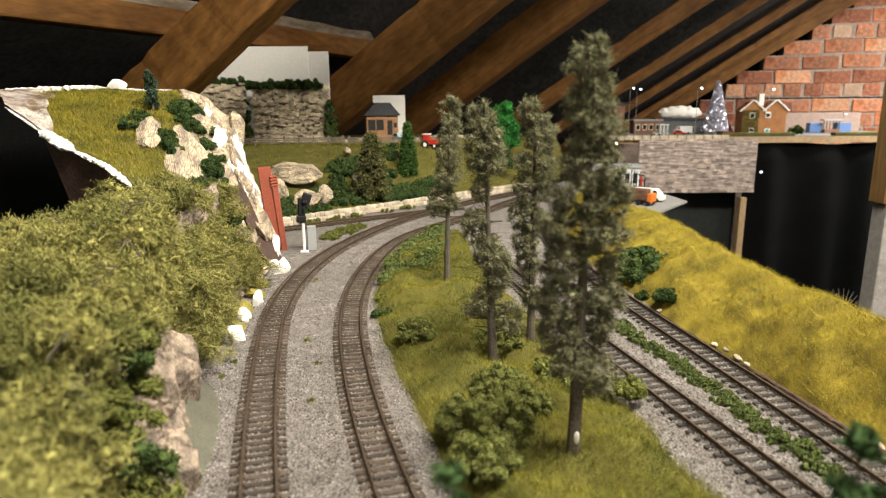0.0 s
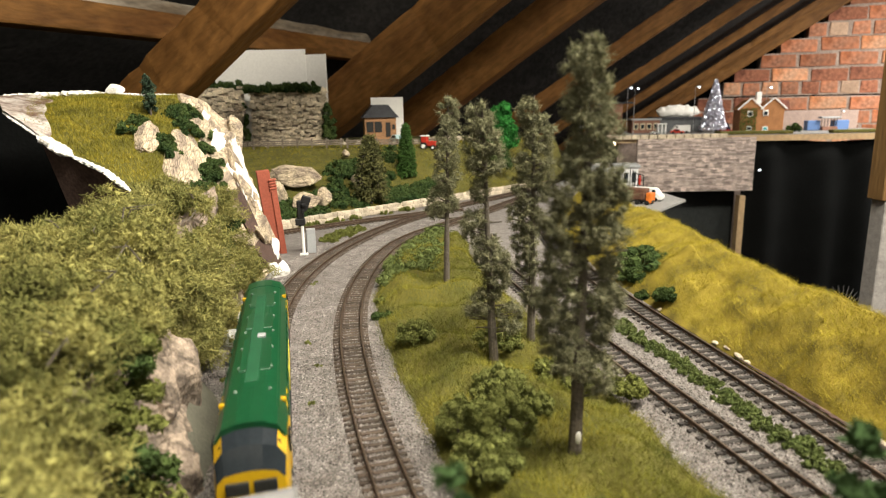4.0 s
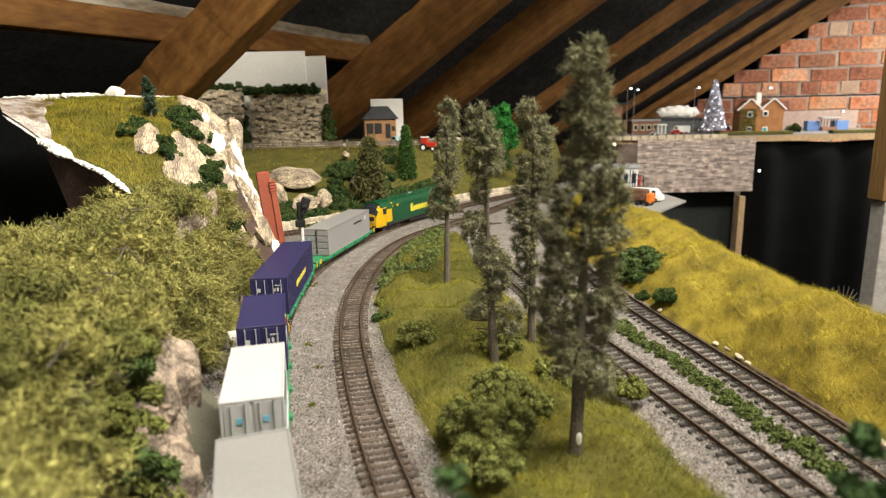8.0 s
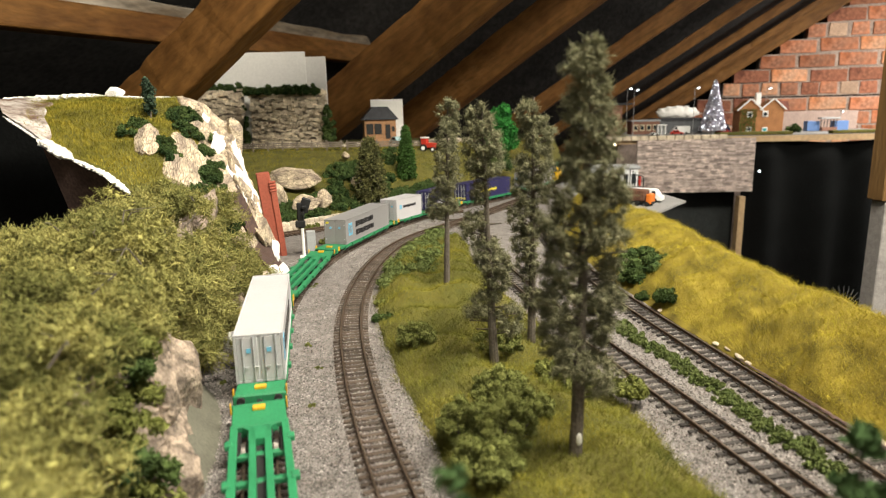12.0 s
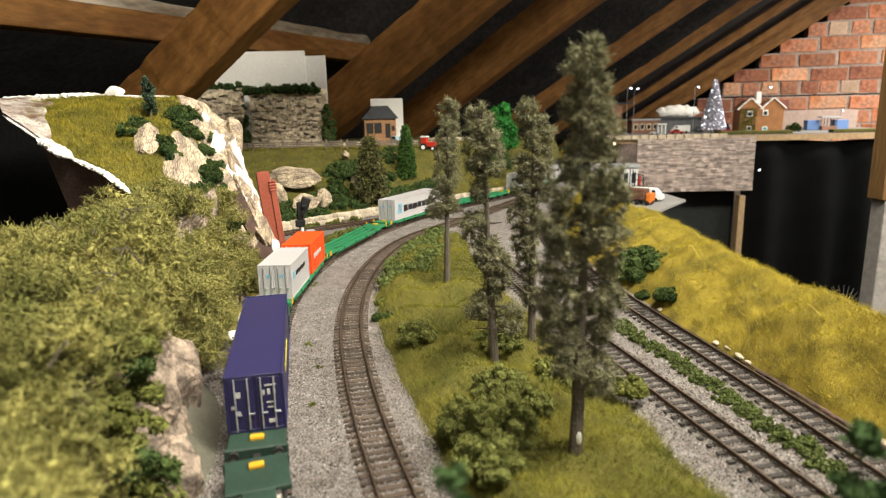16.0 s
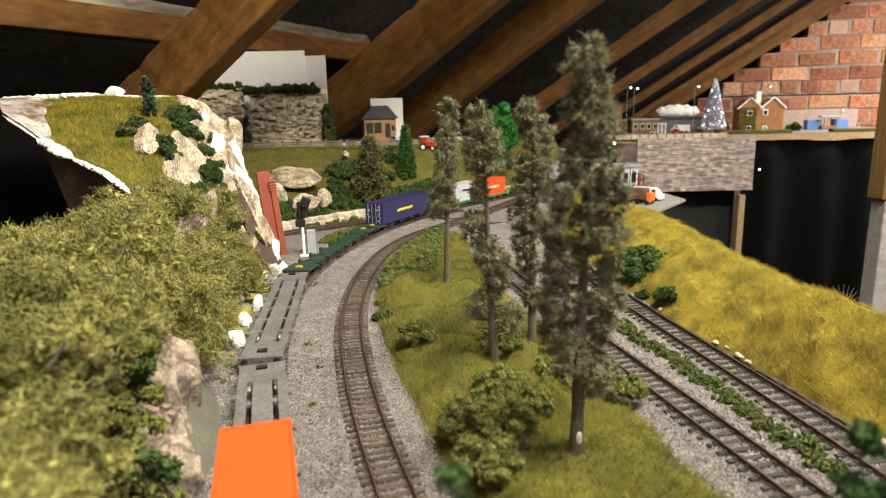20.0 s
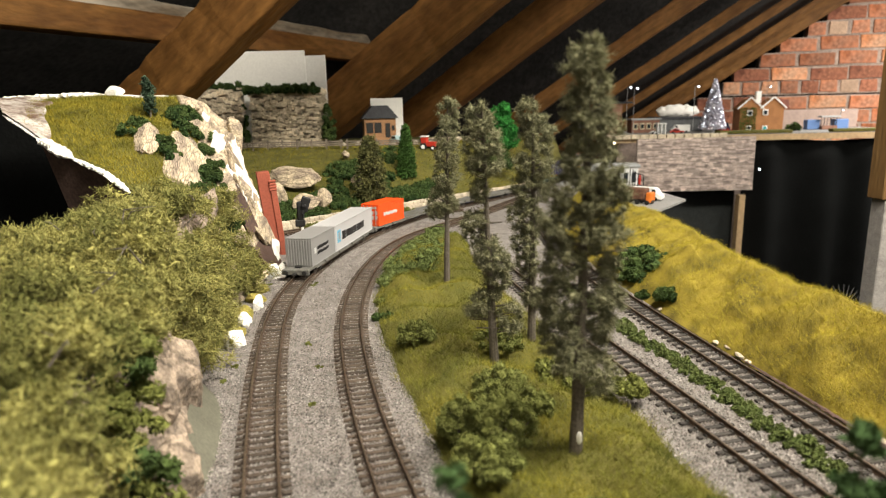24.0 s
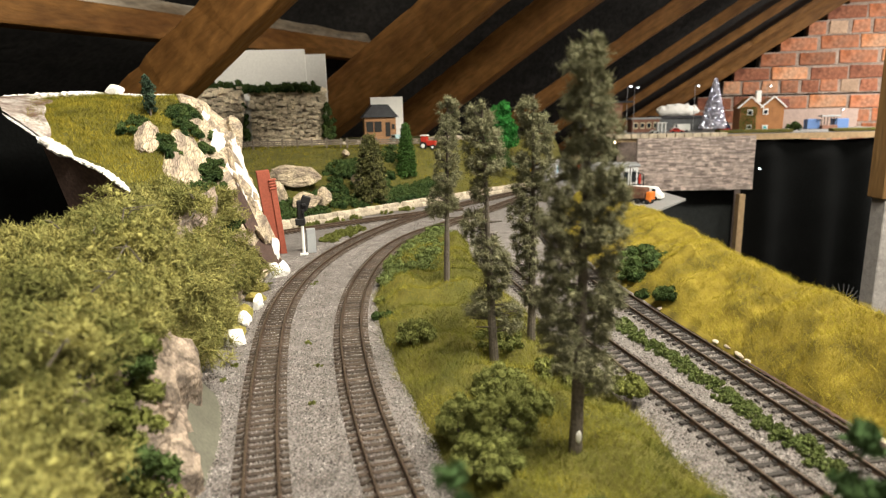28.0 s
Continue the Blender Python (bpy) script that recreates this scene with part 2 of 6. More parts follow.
def blades(name, pts, length, lean=0.5, width=0.12):
    """Grass fibres: one thin triangle each."""
    pts = np.asarray(pts, float)
    n = len(pts)
    t = rng.uniform(0, 2 * np.pi, n)
    side = np.stack([np.cos(t), np.sin(t), np.zeros(n)], 1)
    L = length * rng.uniform(0.5, 1.3, (n, 1))
    tip = pts + np.concatenate([rng.normal(size=(n, 2)) * lean, np.ones((n, 1))], 1) * L
    v = np.stack([pts - side * L * width, pts + side * L * width, tip], 1).reshape(-1, 3)
    return mesh_of(name, v, np.arange(3 * n).reshape(-1, 3))


def clumps(centres, radii, per, shell=0.75):
    """Points over the skin of many small balls."""
    out = []
    for c, r in zip(centres, radii):
        d = rng.normal(size=(per, 3))
        d /= np.linalg.norm(d, axis=1, keepdims=True)
        out.append(np.asarray(c) + d * r * rng.uniform(shell, 1.05, (per, 1)))
    return np.concatenate(out)


def bush(x, y, z, w, h, material, label, n=16, per=55, leaf=0.0016, name="bush", d=None, shell=0.78, rad=1.0):
    """A low bush of foliage clumps on a few twigs."""
    t = thing(name, pose(x, y, z), label, "bush")
    d = d or w
    cs, rs = [], []
    for k in range(n):
        a, q = rng.uniform(0, 6.283), rng.uniform(0, 1) ** 0.6
        zz = h * (0.15 + 0.75 * rng.uniform(0, 1) * (1 - 0.6 * q))
        cs.append((w / 2 * q * math.cos(a), d / 2 * q * math.sin(a), zz))
        rs.append(rad * rng.uniform(0.13, 0.25) * min(w, 1.6 * h))
    part("foliage", leaves("foliage", clumps(cs, rs, per, shell), leaf, (cs, [0.8 * r for r in rs])), material, t)
    tw = bmesh.new()
    for c in cs[::4]:
        rod(0.0006, 0.0003, (0, 0, -0.002), c, 5, tw)
    part("stem", tw, BARK, t)
    return t


def boulder(x, y, z, sx, sy, sz, label="pale limestone rock casting on the slope", turn=0, material=None, seed=0, name="rock", normal=None):
    """A rock casting: broken planes with ledges along its grain, set to the slope's normal."""
    bm = bmesh.new()
    bmesh.ops.create_icosphere(bm, subdivisions=4, radius=1)
    dice = random.Random(seed * 17 + 5)
    planes = []
    for k in range(17):
        n = Vector((dice.gauss(0, 1), dice.gauss(0, 1), dice.gauss(0, 1))).normalized()
        planes.append((n, dice.uniform(0.58, 0.9)))
    for v in bm.verts:
        q = v.co.copy() * (1 + 0.18 * noise.noise(v.co * 1.3 + Vector((seed, 0, 0))))
        for n, d in planes:
            over = q.dot(n) - d
            if over > 0:
                q -= n * over * 0.93
        ledge = noise.noise(Vector((q.x * 2.2, q.y * 7, q.z * 9)) + Vector((0, 0, seed)))
        q *= 1 + 0.07 * ledge - 0.09 * max(0, 0.25 - abs(ledge)) + 0.035 * noise.noise(q * 11 + Vector((0, seed, 0)))
        v.co = Vector((q.x * sx * 0.58, q.y * sy * 0.58, q.z * sz * 0.58))
    ob = part(name, bm, material or ROCK)
    tilt = Vector(normal).to_track_quat("Z", "Y").to_matrix().to_4x4() if normal else Matrix()
    ob.matrix_world = Matrix.Translation((x, y, z)) @ tilt @ pose(0, 0, 0, 0, 0, turn)
    return tagged(ob, label, "rock")


# ---- the lines of the tracks ----
def lay(x, y, h, legs, step=0.004):
    """A line of track: legs of (length, turn to the right in degrees)."""
    pts = [(x, y, h)]
    for length, turn in legs:
        n = max(1, round(length / step))
        for i in range(n):
            a = radians(h + turn / n / 2)
            x, y, h = x + length / n * math.sin(a), y + length / n * math.cos(a), h + turn / n
            pts.append((x, y, h))
    return np.array(pts)


BACK = 3.9
MAIN = lay(-0.042 + BACK * math.sin(radians(19.4)), 0.12 - BACK * math.cos(radians(19.4)), -19.4,
           [(BACK, 0), (0.411, 8.66), (0.332, 23.57), (0.499, 27.26), (0.361, -14.5), (0.28, 0), (3.25, -358)])
STEP = 0.004
LOOP = lay(0.031, 0.12, -22.5, [(0.38, 12.34), (0.357, 20.56), (0.157, 21.05), (0.395, -5.46)])
SIDE_A = lay(0.231, 0.005, -12.2, [(0.49, -1.4), (0.25, 4.0), (0.45, 36)])
SIDE_B = lay(0.268, 0.005, -7.8, [(0.51, -2.0), (0.3, 7), (0.45, 22)])
SPUR = lay(-0.335, 0.915, 50, [(0.5, 8)])


def along(s):
    """The place and heading on the main line, s metres past the cutting's mouth."""
    k = np.clip((s + BACK) / STEP, 0, len(MAIN) - 1.001)
    i = int(k)
    p = MAIN[i] + (MAIN[i + 1] - MAIN[i]) * (k - i)
    return p

# ---- the room: an attic with rafters, a brick gable and a dark floor ----
YAW, PITCH = radians(17), radians(33)
AX = Vector((math.sin(YAW), math.cos(YAW), 0))
UPR = Vector((math.cos(YAW) * math.cos(PITCH), -math.sin(YAW) * math.cos(PITCH), math.sin(PITCH)))
OUT = UPR.cross(AX)
FEET = [Vector(p) for p in ((-1.9, -4.6, 0.1), (-1.25, -1.3, 0.18), (-0.95, -0.1, 0.26), (-0.66, 0.52, 0.27), (-0.332, 1.15, 0.2944), (0.0123, 1.75, 0.3252),
                            (0.2896, 2.1, 0.3525), (0.6788, 2.4, 0.3632), (0.9374, 2.6, 0.3738), (1.1619, 2.8, 0.3852), (1.344, 2.95, 0.3934), (1.495, 3.05, 0.3982), (1.62, 3.25, 0.41))]


def roof_sheet(u, v):
    k = u * (len(FEET) - 1)
    i = min(int(k), len(FEET) - 2)
    p = FEET[i].lerp(FEET[i + 1], k - i)
    return p + OUT * (0.62 if k <= 6.2 else max(0.055, 0.62 - 0.28 * (k - 6.2))) + UPR * (-1.3 + 3.5 * v)


def roof_far(u, v):
    p = Vector(roof_sheet(u, 1.0))
    return p + Vector((UPR.x, UPR.y, -UPR.z)) * 3.6 * v


for nm, fn in (("ceiling", roof_sheet), ("ceiling_far", roof_far)):
    tagged(part(nm, sheet(nm, 40, 24, fn), FELT), "black roofing felt over the attic rafters", "ceiling", kind="structure")

RAFTERS = [(7, 0.045, 0.062), (8, 0.04, 0.042), (9, 0.036, 0.036), (10, 0.034, 0.03), (11, 0.045, 0.062)]
NEAR_RAFTERS = [((-0.3614, 1.15, 0.3038), 0.052, 0.104), ((0.01, 1.75, 0.3564), 0.088, 0.1336), ((0.29, 2.1, 0.3693), 0.09, 0.115)]


def rafter_axes(yaw, pitch):
    along_ridge = Vector((math.sin(yaw), math.cos(yaw), 0))
    up = Vector((math.cos(yaw) * math.cos(pitch), -math.sin(yaw) * math.cos(pitch), math.sin(pitch)))
    return Matrix((up, along_ridge, up.cross(along_ridge))).transposed().to_4x4()


def rafter(foot, wide, deep, axes, seed):
    """A rough-sawn rafter, its near lower edge through foot, with knots and chipped arrises."""
    bm = box(3.3, wide, deep, 0.35, wide / 2, 0, 0.004, seg=2)
    bmesh.ops.subdivide_edges(bm, edges=[e for e in bm.edges if e.calc_length() > 2], cuts=110)
    for v in bm.verts:
        q = v.co * 3.0 + Vector((seed * 7.3, 0, 0))
        chip = max(0, noise.noise(v.co * 22 + Vector((seed, 0, 0))) - 0.25) * 0.012
        v.co.y += 0.004 * noise.noise(q) - math.copysign(chip, v.co.y - wide / 2)
        v.co.z += 0.004 * noise.noise(q + Vector((0, 9, 0))) - math.copysign(chip, v.co.z - deep / 2)
    ob = part("rafter", bm, TIMBER)
    ob.matrix_world = Matrix.Translation(foot) @ axes
    return tagged(ob, "rough brown timber roof rafter with saw marks", "rafter", "rafters of the roof", "structure")


for k, (foot, wide, deep) in enumerate(NEAR_RAFTERS):
    rafter(Vector(foot), wide, deep, rafter_axes(radians(21.7), radians(33.4)), k)
for i, wide, deep in RAFTERS:
    rafter(FEET[i] - AX * wide + OUT * 0.002, wide, deep, rafter_axes(YAW, PITCH), i)

# purlin behind the rafters, its upper side left waney and grey
a, b = Vector((-0.94, 1.157, 0.37)), Vector((0.162, 3.258, 0.37))
length = (b - a).length
purlin = part("purlin", box(length, 0.07, 0.066, length / 2, 0.035, 0, 0.006, seg=2), TIMBER)
purlin.matrix_world = Matrix.Translation(a) @ (b - a).to_track_quat("X", "Z").to_matrix().to_4x4()
bm = box(length, 0.03, 0.042, length / 2, 0.042, 0.060, 0.010, seg=3)
bmesh.ops.subdivide_edges(bm, edges=[e for e in bm.edges if e.calc_length() > 2], cuts=80)
for v in bm.verts:
    v.co += Vector((0, noise.noise(v.co * 9), noise.noise(v.co * 7 + Vector((0, 4, 0))))) * 0.008
part("waney_edge", bm, WANEY, purlin, "grey weathered waney edge")
tagged(purlin, "brown timber purlin with a grey waney edge behind the rafters", "beam", kind="structure")

floor = part("floor", sheet("floor", 2, 2, lambda u, v: (-4 + 9 * u, -5 + 9.5 * v, -0.9)), FLOORING)
tagged(floor, "dark attic floor under the layout", "floor", kind="structure")
for nm, sx, sy, x, y in (("wall_rear", 9, 0.1, 0.5, -4.9), ("wall_east", 0.1, 9.5, 4.6, -0.3), ("wall_west", 0.1, 9.5, -3.4, -0.3)):
    tagged(part(nm, box(sx, sy, 3.6, x, y, -0.9), FELT), "dark attic wall", "wall", kind="structure")

# brick gable
WD, WN = Vector((math.cos(YAW), -math.sin(YAW), 0)), Vector((-math.sin(YAW), -math.cos(YAW), 0))
WO = Vector((1.64, 3.12, 0.0))
COURSES = [(0.556, 0.172), (0.490, 0.098), (0.422, -0.017), (0.357, -0.10), (0.289, -0.207), (0.228, -0.255), (0.155, -0.368)]  # foot of a course, its ragged end
COURSES = [(0.556 + 0.066 * k, 0.172 + 0.083 * k) for k in range(30, 0, -1)] + COURSES
bm = box(4.5, 0.1, 1.053, 1.5, 0.058, -0.9)
for z, u in COURSES:
    box(3.75 - u, 0.1, 0.0664, (3.75 + u) / 2, 0.058, z - 0.003, bm=bm)
gable = part("wall_gable", bm, MORTAR)
gable.matrix_world = Matrix.Translation(WO) @ Matrix.Rotation(-YAW, 4, "Z")
tagged(gable, "old red brick gable wall with pale crumbling mortar", "wall", kind="structure")
# added black panel, so the notches past the brick ends stay dark
lining = part("gable_lining", box(7.5, 0.03, 4.0, 0, 0.2, -0.9), FELT)
lining.matrix_world = gable.matrix_world.copy()
tagged(lining, "black felt lining behind the ragged brick edge", "wall", kind="structure")


def brick_mesh(w, seed):
    bm = box(w, 0.05, 0.0575, 0, 0, -0.029, 0.0035, seg=2)
    for v in bm.verts:
        q = v.co * 28 + Vector((seed * 3.7, 0, 0))
        v.co += Vector((noise.noise(q), noise.noise(q + Vector((5, 0, 0))), noise.noise(q + Vector((0, 5, 0))))) * 0.005
    me = bpy.data.meshes.new("brick")
    bm.to_mesh(me)
    bm.free()
    return me


BRICKS = {(w, k, m.name): brick_mesh(w, k) for w in (0.154, 0.073) for k in range(4) for m in (BRICK, PALEBRICK, DARKBRICK, ORANGEBRICK)}
for (w, k, mn), me in BRICKS.items():
    me.materials.append(MATS[mn])

# ---- baseboards and ballast ----
def mainx(y):
    seg = MAIN[int((BACK - 0.2) / STEP):int((BACK + 0.95) / STEP)]
    return float(np.interp(y, seg[:, 1], seg[:, 0]))


def loopx(y):
    return float(np.interp(y, LOOP[:, 1], LOOP[:, 0]))


def siax(y):
    return float(np.interp(y, SIDE_A[:, 1], SIDE_A[:, 0]))


def sibx(y):
    return float(np.interp(y, SIDE_B[:, 1], SIDE_B[:, 0]))


def ground_fn(u, v):
    y = -0.5 + 2.1 * v
    x0, x1 = -0.62, max(sibx(max(y, 0.01)) + 0.012, 0.2 + 0.12 * min(1, max(0, (y - 0.98) * 8)))
    x = x0 + (x1 - x0) * u
    return (x, y, 0.0006 * noise.noise(Vector((x, y, 0)) * 90) - 0.0004)


ground = part("ground", sheet("ground", 150, 260, ground_fn), BALLAST)
tagged(ground, "grey granite ballast spread over the trackbed", "ballast", kind="structure")
for nm, sx, sy, x, y, z in (("baseboard", 0.80, 1.65, -0.21, 0.32, -0.052), ("baseboard_back", 0.98, 1.5, -0.16, 1.9, -0.054)):
    tagged(part(nm, box(sx, sy, 0.05, x, y, z - 0.004), BOARD), "plain timber baseboard under the layout", "baseboard", kind="structure")
strip = part("baseboard_rear", sheet("baseboard_rear", 2, 40, lambda u, v: tuple(Vector((*along(-3.85 + 3.5 * v)[:2], -0.002)) + Vector((0.1 * (u - 0.5), 0.03 * (u - 0.5), 0)))), BALLAST)
tagged(strip, "ballasted track shelf leading into the layout", "baseboard", kind="structure")


def stones(name, n, region, size):
    """Loose ballast stones, each a small uneven pyramid."""
    p = region(n)
    n = len(p)
    r = size * rng.uniform(0.5, 1.25, (n, 1))
    t = rng.uniform(0, 6.283, n)
    c = [np.stack([np.cos(t + k), np.sin(t + k), np.zeros(n)], 1) for k in (0, 2.0, 4.1)]
    top = p + np.stack([rng.normal(size=n) * 0.3, rng.normal(size=n) * 0.3, np.ones(n)], 1) * r
    v = np.stack([p + c[0] * r, p + c[1] * r, p + c[2] * r, top], 1).reshape(-1, 3)
    i = np.arange(n)[:, None] * 4
    f = np.concatenate([i + [0, 1, 3], i + [1, 2, 3], i + [2, 0, 3]], 1).reshape(-1, 3)
    ob = part(name, mesh_of(name, v, f), STONES)
    return tagged(ob, "loose grey and pinkish ballast stones", "ballast", kind="stuff")


def left_bed(n):
    y = 0.23 + 0.85 * rng.uniform(0, 1, n) ** 1.6
    a = np.array([mainx(k) for k in y])
    b = np.array([loopx(k) for k in y])
    x = a - 0.045 + (b - a + 0.085) * rng.uniform(0, 1, n)
    z = np.zeros(n)
    near = np.minimum(abs(x - a), abs(x - b)) < 0.0145
    z[near] = 0.0007
    return np.stack([x, y, z], 1)


def right_bed(n):
    y = 0.2 + 0.6 * rng.uniform(0, 1, n) ** 1.4
    a = np.array([siax(k) for k in y])
    b = np.array([sibx(k) for k in y])
    x = a - 0.048 + (b - a + 0.064) * rng.uniform(0, 1, n)
    near = np.minimum(abs(x - a), abs(x - b)) < 0.0145
    return np.stack([x, y, 0.0007 * near], 1)


stones("ballast_stones", 76000, left_bed, 0.0007)
stones("ballast_stones", 56000, right_bed, 0.0007)

# ---- tracks: two rails on plastic sleepers ----
SLEEPER_ME = None


def sleeper_mesh():
    bm = box(0.0298, 0.0029, 0.0017, 0, 0, 0, 0.0003)
    for s in (-1, 1):
        for k in (-1, 1):
            box(0.0016, 0.0024, 0.0008, s * 0.00865 + k * 0.0014, 0, 0.0017, bm=bm)
    me = bpy.data.meshes.new("sleeper")
    bm.to_mesh(me)
    bm.free()
    me.materials.append(SLEEPER)
    return me


def track(line, s0, s1, label, sleepers=True, pitch=0.0071, tone=None):
    global SLEEPER_ME
    seg = line[int(s0 / STEP):int(s1 / STEP) + 1]
    t = thing("railway_track", pose(seg[0][0], seg[0][1], 0), label, "railway track", "tracks of the layout")
    inv = t.matrix_world.inverted()
    for side in (-1, 1):
        for nm, prof, m in (("rail", ((-0.0011, 0.0017), (0.0011, 0.0017), (0.0004, 0.0023), (0.0005, 0.0044), (-0.0005, 0.0044), (-0.0004, 0.0023)), RAIL),
                            ("railhead", ((-0.0006, 0.0038), (0.0006, 0.0038), (0.0006, 0.00455), (-0.0006, 0.00455)), RAILHEAD)):
            verts, faces, k = [], [], len(prof)
            for x, y, h in seg:
                c, s = math.cos(radians(h)), math.sin(radians(h))
                for o, z in prof:
                    d = side * 0.00865 + o
                    verts.append(inv @ Vector((x + c * d, y - s * d, z)))
            for j in range(len(seg) - 1):
                for i in range(k):
                    n = (i + 1) % k
                    faces.append((j * k + i, j * k + n, (j + 1) * k + n, (j + 1) * k + i))
            part(nm, mesh_of(nm, verts, faces), m, t)
    if sleepers:
        SLEEPER_ME = SLEEPER_ME or sleeper_mesh()
        me = SLEEPER_ME
        if tone:
            me = SLEEPER_ME.copy()
            me.materials[0] = tone
        s = s0 + 0.003
        while s < s1:
            k = s / STEP
            i = min(int(k), len(line) - 2)
            x, y, h = line[i] + (line[i + 1] - line[i]) * (k - i)
            ob = new("sleeper", me)
            ob.parent = t
            ob.matrix_basis = inv @ pose(x, y, 0, 0, 0, -h + rng.normal() * 0.6)
            s += pitch
    return t


track(MAIN, BACK + 0.08, BACK + 1.86, "main line track with rusty rails and brown sleepers")
track(MAIN, 0.0, BACK + 0.07, "main line track on the near shelf", sleepers=False)
track(MAIN, BACK + 1.88, BACK + 4.75, "main line track in the hidden loop", sleepers=False)
track(LOOP, 0.06, 1.31, "curved second track with rusty rails and brown sleepers")
track(SIDE_A, 0.16, 0.95, "siding track beside the wooded strip, dark sleepers", pitch=0.0085, tone=SLEEPER_DK)
track(SIDE_B, 0.16, 1.05, "outer siding track below the grassy bank, dark sleepers", pitch=0.0085, tone=SLEEPER_DK)
track(SPUR, 0.02, 0.46, "spur track along the low stone wall")

# ---- the wooded strip between the tracks ----
def strip_z(x, y, a, b):
    u = (x - a) / max(b - a, 1e-4)
    e = max(0.0, min(1.0, min(u, 1 - u) * 5))
    return -0.001 + e ** 0.7 * (0.012 + 0.011 * noise.noise(Vector((x, y, 0)) * 29) + 0.003 * noise.noise(Vector((x, y, 3)) * 60))


def strip_edges(y):
    a = loopx(y) + 0.021 + 0.012 * min(1, max(0, (0.62 - y) / 0.25)) + 0.004 * noise.noise(Vector((y * 25, 0, 0)))
    return a, max(a + 0.004, siax(y) - 0.026 - 0.012 * min(1, max(0, (0.5 - y) / 0.2)) + 0.004 * noise.noise(Vector((y * 25, 7, 0))))


def strip_fn(u, v):
    y = 0.17 + 0.71 * v
    a, b = strip_edges(y)
    x = a + (b - a) * u
    return (x, y, strip_z(x, y, a, b))


strip_turf = tagged(part("wooded_strip", sheet("wooded_strip", 70, 150, strip_fn), TURF_O), "olive turf bank between the tracks", "grass bank", kind="structure")
pts = []
for k in range(120000):
    u, v = rng.uniform(-0.015, 1.015), rng.uniform() ** 1.5
    pts.append(strip_fn(u, v))
tagged(part("strip_grass", blades("strip_grass", pts, 0.0039, 0.75, 0.034), GRASS_S), "short olive static grass on the strip", "grass", kind="stuff")

# ---- the grassy bank on the outer side ----
def bank_fn(u, v):
    y = 0.02 + 1.13 * v
    x0 = sibx(y) + 0.019 + 0.003 * noise.noise(Vector((y * 30, 3, 0)))
    top = 0.050 + 0.002 * noise.noise(Vector((y * 9, 1, 0)))
    w = float(np.interp(y, (0.2, 0.37, 0.5, 0.7, 0.82, 0.95, 1.15), (0.04, 0.05, 0.068, 0.092, 0.11, 0.088, 0.08)))
    if u < 0.72:
        k = u / 0.72
        x, z = x0 + w * k, top * (k ** 0.9 * 0.55 + 0.45 * (1 - (1 - k) ** 2)) - 0.001
    else:
        k = (u - 0.72) / 0.28
        x, z = x0 + w + 0.03 * k, top - 0.055 * k ** 1.5
    e = 0.014 * noise.noise(Vector((x * 30, y * 22, 0))) + 0.0045 * noise.noise(Vector((x * 90, y * 70, 5)))
    e *= 1.0 if u < 0.5 else 0.45
    return (x, y, z + e * min(1, 4 * u))


tagged(part("grass_bank", sheet("grass_bank", 70, 170, bank_fn), TURF_Y), "mustard yellow grassy embankment beside the outer siding", "embankment", kind="structure")
pts = [bank_fn(rng.uniform(0.03, 0.9), rng.uniform() ** 1.2) for k in range(160000)]
tagged(part("bank_grass", blades("bank_grass", pts, 0.0036, 0.75, 0.028), GRASS_Y), "mustard yellow static grass on the embankment", "grass", kind="stuff")

# ---- the left cutting: rock wall along the main line, hill with its plaster edges ----
def cut_fn(u, v):
    y = 0.1 + 0.53 * u
    h = 0.075 + 0.045 * max(0, (y - 0.3) / 0.33)
    p = Vector((y * 14, v * 2.2, 1.0))
    rough = 0.006 * noise.noise(p) + 0.005 * noise.noise(p * 2.3) - 0.006 * abs(noise.noise(p * 5.1)) - 0.016 * min(1, max(0, (0.31 - y) / 0.03))
    x = mainx(y) - 0.036 - 0.022 * max(0, (y - 0.34) / 0.1 if y < 0.44 else 1.0) * 0.45 - 0.02 * v + rough
    return (x, y, -0.002 + h * v + 0.006 * noise.noise(p * 1.7 + Vector((0, 0, 4))))


tagged(part("rock_cutting", sheet("rock_cutting", 170, 60, cut_fn), CLIFF), "cast rock face of the cutting beside the main line", "rock face", kind="structure")

NEAR = [Vector(p) for p in ((-0.433, 0.64, 0.192), (-0.38, 0.62, 0.162), (-0.295, 0.60, 0.119), (-0.245, 0.60, 0.06), (-0.205, 0.62, -0.002))]
FAR = [Vector(p) for p in ((-0.56, 0.8, 0.209), (-0.418, 0.8, 0.214), (-0.325, 0.8, 0.212), (-0.255, 0.8, 0.163), (-0.207, 0.79, -0.002))]


def hill_fn(u, v):
    k = u * 4
    i = min(int(k), 3)
    f = k - i
    p = NEAR[i].lerp(NEAR[i + 1], f).lerp(FAR[i].lerp(FAR[i + 1], f), v)
    q = Vector((p.x * 18, p.y * 18, p.z * 18))
    lump = 0.006 * noise.noise(q) + 0.008 * math.sin(math.pi * v)
    if k > 2.45:
        s = min(1, (k - 2.45) * 3)
        lump += s * (0.010 * noise.noise(q * 1.6 + Vector((3, 0, 0))) - 0.008 * abs(noise.noise(q * 3.7)))
    return tuple(p + Vector((0.5, -0.35, 0.8)).normalized() * lump)


tagged(part("hill_grass", sheet("hill_grass", 60, 50, lambda u, v: hill_fn(u * 0.635, v)), TURF_O), "olive grass hill over the tunnel", "hill", kind="structure")
